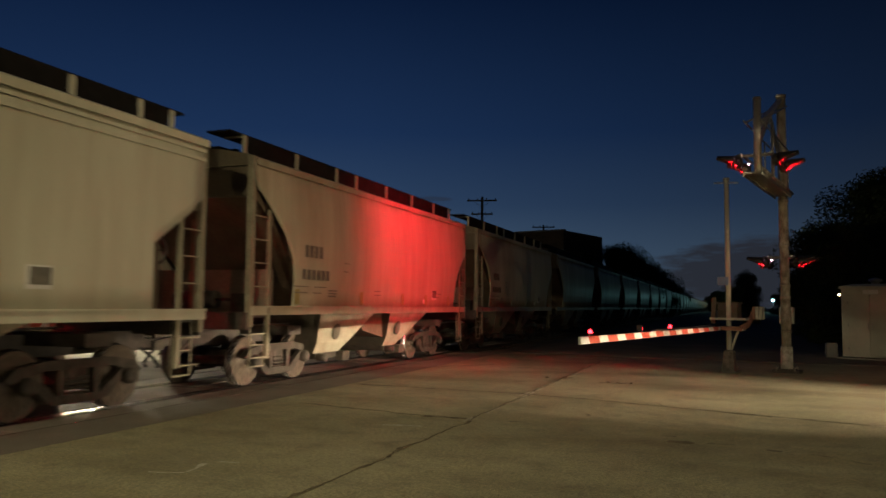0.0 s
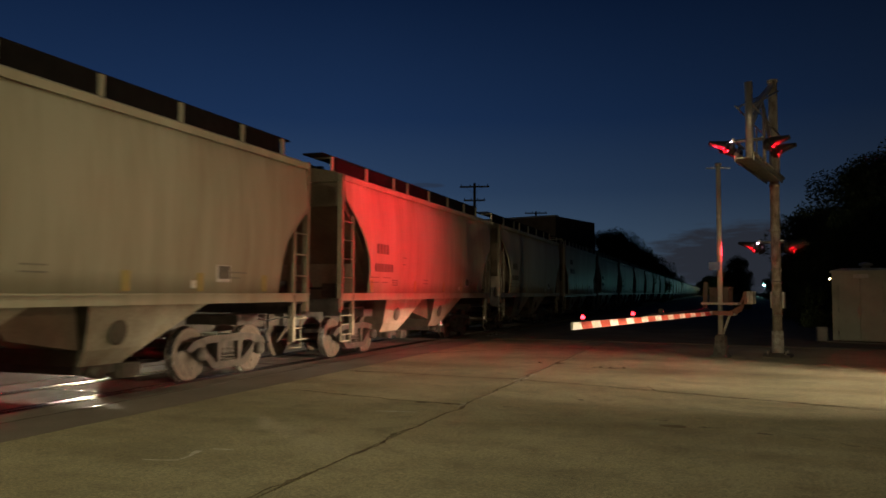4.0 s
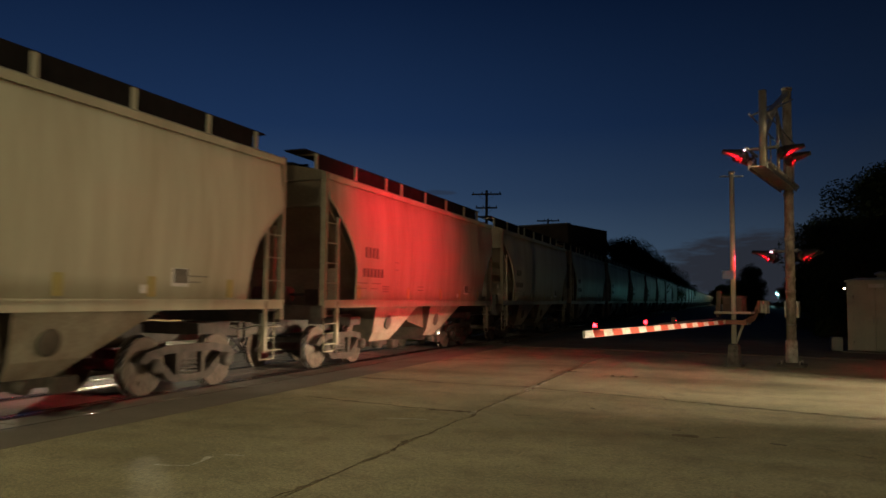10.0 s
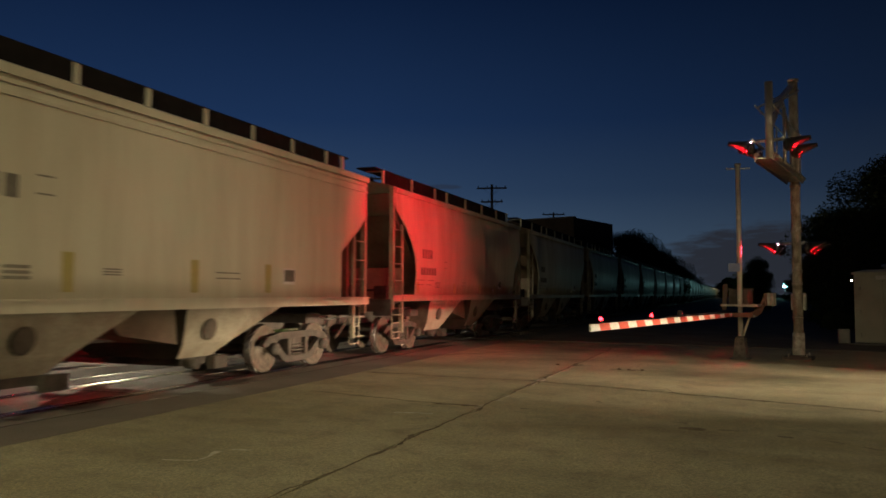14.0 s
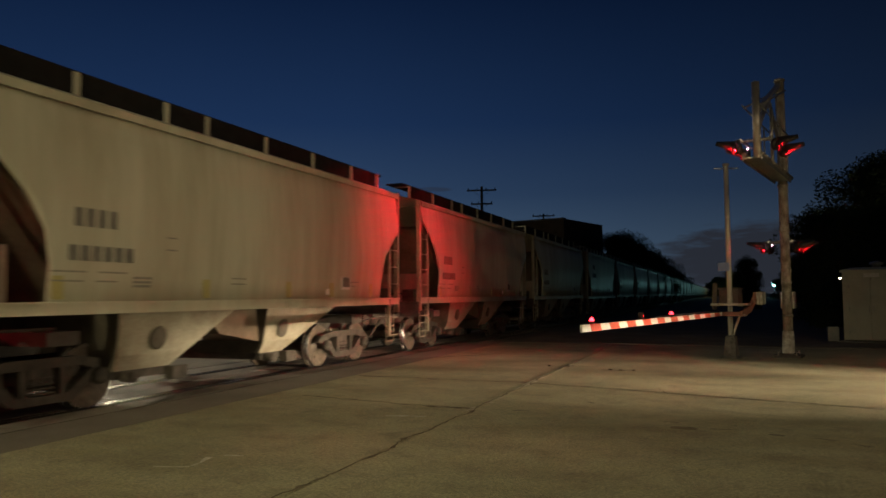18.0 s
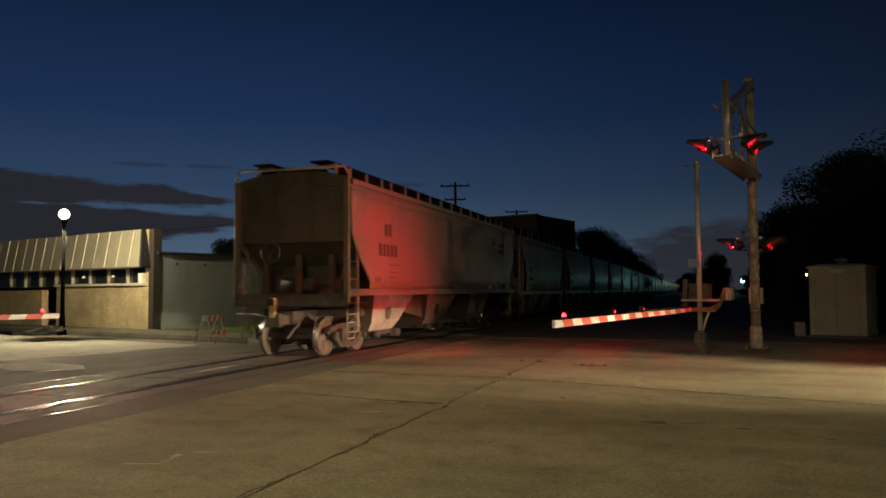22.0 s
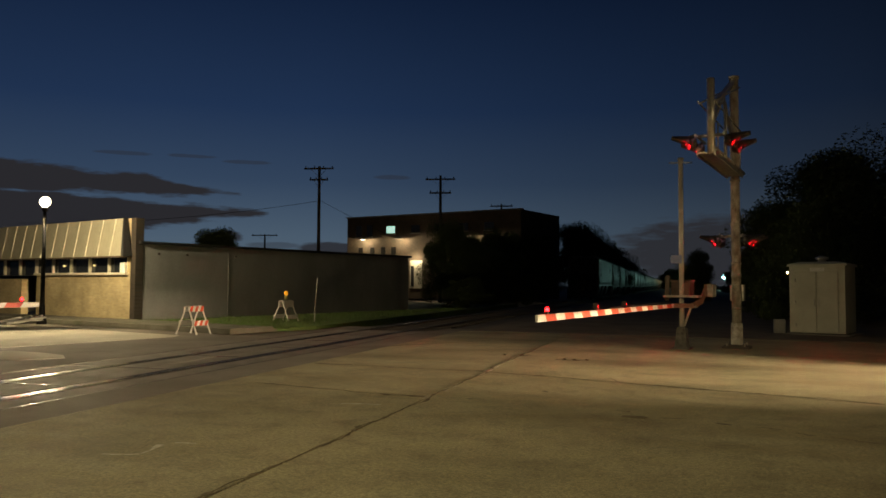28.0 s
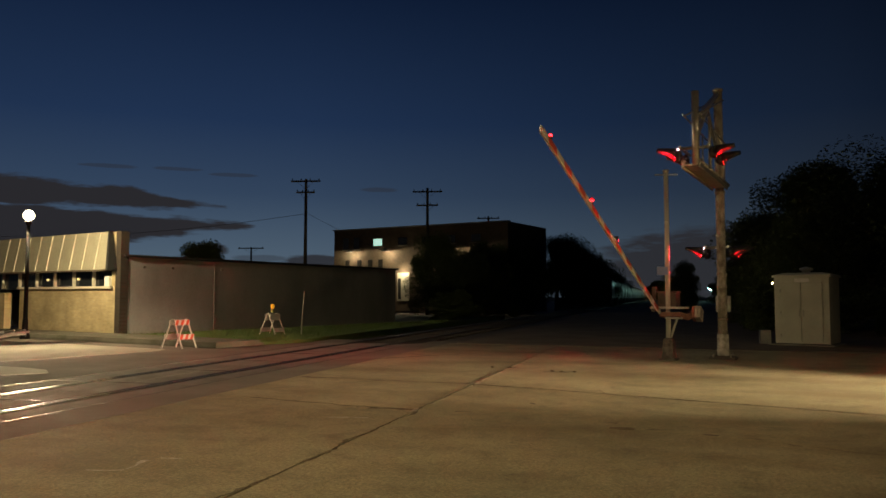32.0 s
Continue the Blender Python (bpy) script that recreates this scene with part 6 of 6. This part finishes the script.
def far_building():
    t = thing("brick_factory", "brown brick factory block with lit lower wall behind dark trees", "building", m=pose(-14.5, 74.4, 0, 0, 0, WALL_AXIS + 2))
    W, D, H = 22.0, 9.0, 9.0
    bm = bmesh.new()
    box(bm, -W / 2, 0.2, H / 2, W, 0.4, H)
    part("front_wall", bm, M["brown_brickwork"], t)
    bm = bmesh.new()
    box(bm, -0.2, D / 2 + 0.2, H / 2, 0.4, D - 0.4, H)
    box(bm, -W + 0.2, D / 2 + 0.2, H / 2, 0.4, D - 0.4, H)
    box(bm, -W / 2, D, H / 2, W, 0.4, H)
    part("side_wall", bm, M["brown_brickwork"], t)
    bm = bmesh.new()
    box(bm, -W / 2, D / 2, H - 0.5, W - 0.6, D - 0.6, 0.2)
    part("roof", bm, M["dark"], t)
    bm = bmesh.new()
    box(bm, -W / 2, 0.1, H + 0.03, W + 0.2, 0.6, 0.12)
    part("coping", bm, M["kerb"], t)
    for i, x in enumerate((-20.3, -18.8, -15.9, -12.6, -9.6, -6.6, -3.6)):
        bm = bmesh.new()
        wide = 0.8 if i < 2 else 1.1
        box(bm, x, -0.02, 7.45 if i < 2 else 7.5, wide, 0.06, 1.3 if i < 2 else 0.75)
        w = part("window", bm, M["cool_window"] if i == 2 else M["glass"], t, "lit window" if i == 2 else "dark window")
        bm = bmesh.new()
        box(bm, x, -0.06, 6.76 if i < 2 else 7.0, wide + 0.2, 0.12, 0.10)
        part("sill", bm, M["kerb"], w)
    for i, x in enumerate((-20.05, -18.4, -16.9, -15.5, -7.0)):
        bm = bmesh.new()
        box(bm, x, -0.03, 4.6, 0.55, 0.06, 2.0)
        part("window", bm, M["dark"], t, "dark window")
        bm = bmesh.new()
        if i in (1, 2):
            continue
        lx = (-19.1, 0, 0, -14.3, -5.9)[i]
        tube(bm, (lx, -0.9, 6.70), (lx, 0.0, 6.74), 0.03, seg=6)
        lathe(bm, [(0.45, 6.46), (0.12, 6.68), (0.02, 6.72)], "Z", 14, (lx, -0.9, 0))
        part("wall_lamp", bm, M["black"], t, "wall lamp")
        at = t.matrix_basis @ Vector((lx, -0.9, 6.41))
        lamp("wall_light", "POINT", at, (1.0, 0.86, 0.55), 260, size=0.04)
    # lit doorway by the trees
    bm = bmesh.new()
    box(bm, -12.5, -0.03, 2.6, 1.6, 0.06, 3.0)
    part("door", bm, M["trim"], t, "pale lit doorway")
    bm = bmesh.new()
    box(bm, -12.95, -0.08, 2.4, 0.35, 0.06, 2.2)
    part("door_leaf", bm, M["black"], t, "dark door leaf")
    at = t.matrix_basis @ Vector((-12.4, -0.6, 4.25))
    lamp("wall_light", "POINT", at, (1.0, 0.86, 0.55), 110, size=0.1)
    return t


far_building()


# ---------------------------------------------------------------- utility poles
def utility_pole(x, y, h, arms, label, turn):
    t = thing("utility_pole", label, "utility pole", "utility poles", pose(x, y, 0, 0, 0, turn))
    bm = bmesh.new()
    tube(bm, (0, 0, -0.3), (0, 0, h), 0.17, 0.11, seg=10)
    part("pole", bm, M["wood_pole"], t)
    for z, w in arms:
        bm = bmesh.new()
        box(bm, 0, -0.14, z, w, 0.10, 0.13)
        c = part("crossarm", bm, M["wood_pole"], t)
        bm = bmesh.new()
        for s in (-1, 1):
            beam(bm, (s * w * 0.3, -0.15, z), (0, -0.13, z - 0.65), 0.03, 0.02)
        part("brace", bm, M["wood_pole"], t)
        for k in range(4):
            bm = bmesh.new()
            lathe(bm, [(0.02, 0.06), (0.05, 0.10), (0.035, 0.15), (0.05, 0.18), (0.02, 0.22)], "Z", 8, ((k - 1.5) * w * 0.3, -0.14, z))
            part("insulator", bm, M["black"], c)
    return t


utility_pole(-27.4, 56.0, 11.0, ((10.8, 2.4), (9.9, 1.5)), "tall wooden utility pole with two crossarms behind the wall", 12)
utility_pole(-19.7, 64.2, 11.1, ((10.75, 2.6), (9.55, 1.9)), "wooden utility pole with two crossarms", 12)
utility_pole(-19.5, 88.0, 11.0, ((10.75, 2.6),), "distant wooden utility pole beyond the factory", 12)
utility_pole(-53.9, 93.6, 8.3, ((8.15, 3.6),), "distant wooden pole with one crossarm", 12)


def cable(name, p, q, sag, r, label):
    bm = bmesh.new()
    p, q = Vector(p), Vector(q)
    n = 16
    pts = [p.lerp(q, i / n) - Vector((0, 0, sag * 4 * (i / n) * (1 - i / n))) for i in range(n + 1)]
    side = (q - p).cross(Vector((0, 0, 1))).normalized()
    rings = [[bm.verts.new(c + (side * math.cos(k * 1.2566) + Vector((0, 0, 1)) * math.sin(k * 1.2566)) * r) for k in range(5)] for c in pts]
    for a, b in zip(rings, rings[1:]):
        for k in range(5):
            bm.faces.new((a[k], a[(k + 1) % 5], b[(k + 1) % 5], b[k]))
    o = part(name, bm, M["black"])
    tagged(o, label, "cable", "overhead cables")


cable("overhead_cable", (-27.4, 56, 8.2), (-62, 60, 7.4), 0.6, 0.018, "thin overhead cable between poles")
cable("overhead_cable", (-27.4, 56, 8.3), (-22.5, 62.5, 5.2), 0.1, 0.015, "thin slanting service cable")


# ---------------------------------------------------------------- trees
def crown_mesh(seed, height, spread, leaves, leaf, floor_):
    """A ragged crown of leaf clumps round limb ends."""
    rng = random.Random(seed)
    clumps = []
    for _ in range(40):
        a, r = rng.uniform(0, 6.283), spread * math.sqrt(rng.random())
        zz = rng.uniform(floor_, 1.0)
        r *= 1.0 - 0.62 * max(0, zz - 0.5) / 0.5
        clumps.append((Vector((r * math.cos(a), r * math.sin(a), height * zz)), rng.uniform(0.10, 0.2) * height))
    verts, faces = [], []
    for _ in range(leaves):
        c, s = rng.choice(clumps)
        d = Vector((rng.gauss(0, 1), rng.gauss(0, 1), rng.gauss(0, 0.8)))
        p = c + d.normalized() * s * rng.random() ** 0.45
        u = Vector((rng.gauss(0, 1), rng.gauss(0, 1), rng.gauss(0, 1))).normalized() * leaf * rng.uniform(0.6, 1.3)
        v = u.orthogonal().normalized() * leaf * rng.uniform(0.35, 0.6)
        i = len(verts)
        verts += [p - u, p + v, p + u, p - v]
        faces.append((i, i + 1, i + 2, i + 3))
    me = bpy.data.meshes.new("crown")
    me.from_pydata(verts, [], faces)
    me.materials.append(M["leaf"])
    return me, clumps


CROWNS = {}


def tree(x, y, height, spread, variant, label, turn=0.0, low=False):
    t = thing("tree", label, "tree", "trees by the line", pose(x, y, 0, 0, 0, turn))
    key = (variant, low)
    if key not in CROWNS:
        CROWNS[key] = crown_mesh(variant, 10.0, 4.2, 42000, 0.125, 0.05 if low else 0.26)
    me, clumps = CROWNS[key]
    s = height / 10.0
    w = spread / 4.2
    c = new("crown", me)
    c.parent = t
    c.scale = (w, w, s)
    bm = bmesh.new()
    rng = random.Random(variant)
    tube(bm, (0, 0, -0.2), (0.1, 0, height * 0.45), 0.035 * height, 0.02 * height, seg=9)
    for p, _ in clumps[:9]:
        e = Vector((p.x * w, p.y * w, p.z * s))
        b = Vector((0.05, 0, height * rng.uniform(0.22, 0.45)))
        k = b.lerp(e, 0.5) + Vector((0, 0, 0.04 * height))
        tube(bm, b, k, 0.013 * height, 0.009 * height, seg=6)
        tube(bm, k, e, 0.009 * height, 0.003 * height, seg=6)
    part("trunk", bm, M["bark"], t)
    return t


for i, (x, y, h, sp, v) in enumerate([(6.9, 41, 7.4, 3.6, 1), (9.8, 38, 7.6, 4.2, 2), (13.2, 36, 8.4, 5.0, 3), (6.2, 46, 5.2, 2.4, 2), (19, 40, 10, 5, 1), (9.0, 52, 8.8, 4.5, 3), (2.3, 80, 4.7, 1.5, 1), (6.2, 37, 5.0, 2.4, 3), (11.5, 33, 6.0, 3.2, 1), (8.4, 34, 5.2, 2.8, 2)]):
    tree(x, y, h, sp, v, "broad dark tree behind the instrument house", 40 * i, True)
for i, (x, y, h, sp, v) in enumerate([(-12.9, 98, 8.6, 4.2, 1), (-12.6, 112, 9.4, 4.4, 2), (-12.5, 134, 9.0, 4.6, 3), (-12.8, 160, 8.6, 4.8, 1), (-12.9, 200, 8.5, 5.2, 2)]):
    tree(x, y, h, sp, v, "dark tree beside the distant track", 55 * i, True)
for i, (x, y, h, sp, v) in enumerate([(-16.75, 57, 6.0, 2.0, 2), (-14.6, 57, 5.0, 2.2, 3), (-13.8, 62, 5.6, 2.4, 1), (-13.2, 69, 5.8, 2.3, 2), (-12.6, 47, 1.8, 1.6, 3), (-13.0, 78, 6.0, 2.4, 3)]):
    tree(x, y, h, sp, v, "bushy dark tree in front of the factory", 70 * i, True)
tree(-34.5, 52.0, 5.3, 2.6, 1, "dark tree beyond the shop roof", 10)
for i, (x, y, h, sp, v) in enumerate([(23, 200, 12, 9, 3), (30, 130, 11, 8, 1), (26, 75, 10, 7, 2), (-1.0, 340, 8, 5, 1), (40, 60, 12, 8, 3), (12.5, 150, 6, 4, 1), (13.5, 120, 7, 5, 2), (18, 105, 8, 6, 1), (28, 260, 12, 10, 1), (-4.0, 640, 12, 9, 3), (8, 420, 12, 10, 2)]):
    tree(x, y, h, sp, v, "distant dark tree along the line", 33 * i, True)


# ---------------------------------------------------------------- yard lamps far down the line
def yard_lamp(x, y, z, mat, label):
    t = thing("yard_lamp", label, "yard lamp", "yard lamps", pose(x, y, 0))
    bm = bmesh.new()
    tube(bm, (0, 0, 0), (0, 0, z), 0.12, 0.09, seg=8)
    part("pole", bm, M["black"], t)
    bm = bmesh.new()
    lathe(bm, [(0.1, z - 0.6), (0.8, z - 0.4), (0.9, z + 0.6), (0.2, z + 1.0)], "Z", 12)
    l = part("lamp_head", bm, mat, t, "glowing lamp head")
    l.visible_shadow = False


yard_lamp(19.0, 330.0, 4.9, M["teal_glow"], "distant lamp with a greenish glow")
yard_lamp(-4.6, 400.0, 5.6, M["porch_glow"], "distant orange lamp beside the line")


# ---------------------------------------------------------------- movement
def phase_rows(phase):
    """The added slats stand square to the beam while dark and edge-on while lit."""
    rows = []
    k0 = math.floor((0 - FLASH_AT) / FLASH)
    def angle(k):
        lit = "B" if k % 2 == 0 else "A"
        return 86.0 if lit == phase else 0.0
    rows.append((0.0, angle(k0)))
    k = k0 + 1
    while FLASH_AT + k * FLASH < 31.9:
        t = FLASH_AT + k * FLASH
        a, b = angle(k - 1), angle(k)
        if b > a:
            rows += [(t + 0.01, a), (t + 0.045, (a + b) / 2), (t + 0.08, b)]
        else:
            rows += [(t - 0.08, a), (t - 0.045, (a + b) / 2), (t - 0.01, b)]
        k += 1
    rows.append((32.0, angle(k - 1)))
    return rows


def motions():
    # the train rolls away at an even speed
    for car, p in CARS:
        y0 = p - SPEED * 21.8
        walk(car, [(0.0, pose(TRACK_X, y0, 0)), (32.0, pose(TRACK_X, y0 + SPEED * 32.0, 0))])
    # wheels turn with it: one set of keys for each axle place, shared by all the cars
    shared = {}
    step = math.degrees(SPEED / WHEEL_R / FPS)
    for wheel, k in WHEELS:
        if k not in shared:
            walk(wheel, [(f / FPS, pose(0, k * 0.89, WHEEL_R, -step * f, 0, 0)) for f in range(0, 32 * FPS + 1)])
            shared[k] = wheel
        else:
            src = shared[k].animation_data
            wheel.rotation_mode = "QUATERNION"
            data = wheel.animation_data_create()
            data.action = src.action
            data.action_slot = src.action_slot
    # added flasher slats
    for slat, phase, place in SLATS:
        walk(slat, [(t, pose(*place, a, 0, 0)) for t, a in phase_rows(phase)])
    # the tail marker flashes every second and a half
    for shutter in SHUTTERS:
        rows, t = [(0.0, 0.0)], 0.55
        while t < 31.5:
            rows += [(t, 0.0), (t + 0.04, -0.20), (t + 0.21, -0.20), (t + 0.25, 0.0)]
            t += 1.5
        walk(shutter, [(t, pose(0, -0.132, 0.13 + a)) for t, a in rows + [(32.0, 0.0)]])
    # the gate arms stay down, then rise
    for arm in ARMS:
        p = (0.13, 0.05, 1.05)
        walk(arm, [(t, pose(*p, a, 0, 0)) for t, a in ((0, -0.3), (10, -0.3), (20, -0.3), (30.0, -0.3), (30.55, -0.3), (30.8, 2.0), (31.0, 4.9), (31.25, 9.6), (31.5, 14.6), (31.75, 19.4), (32.0, 24.1))])


motions()
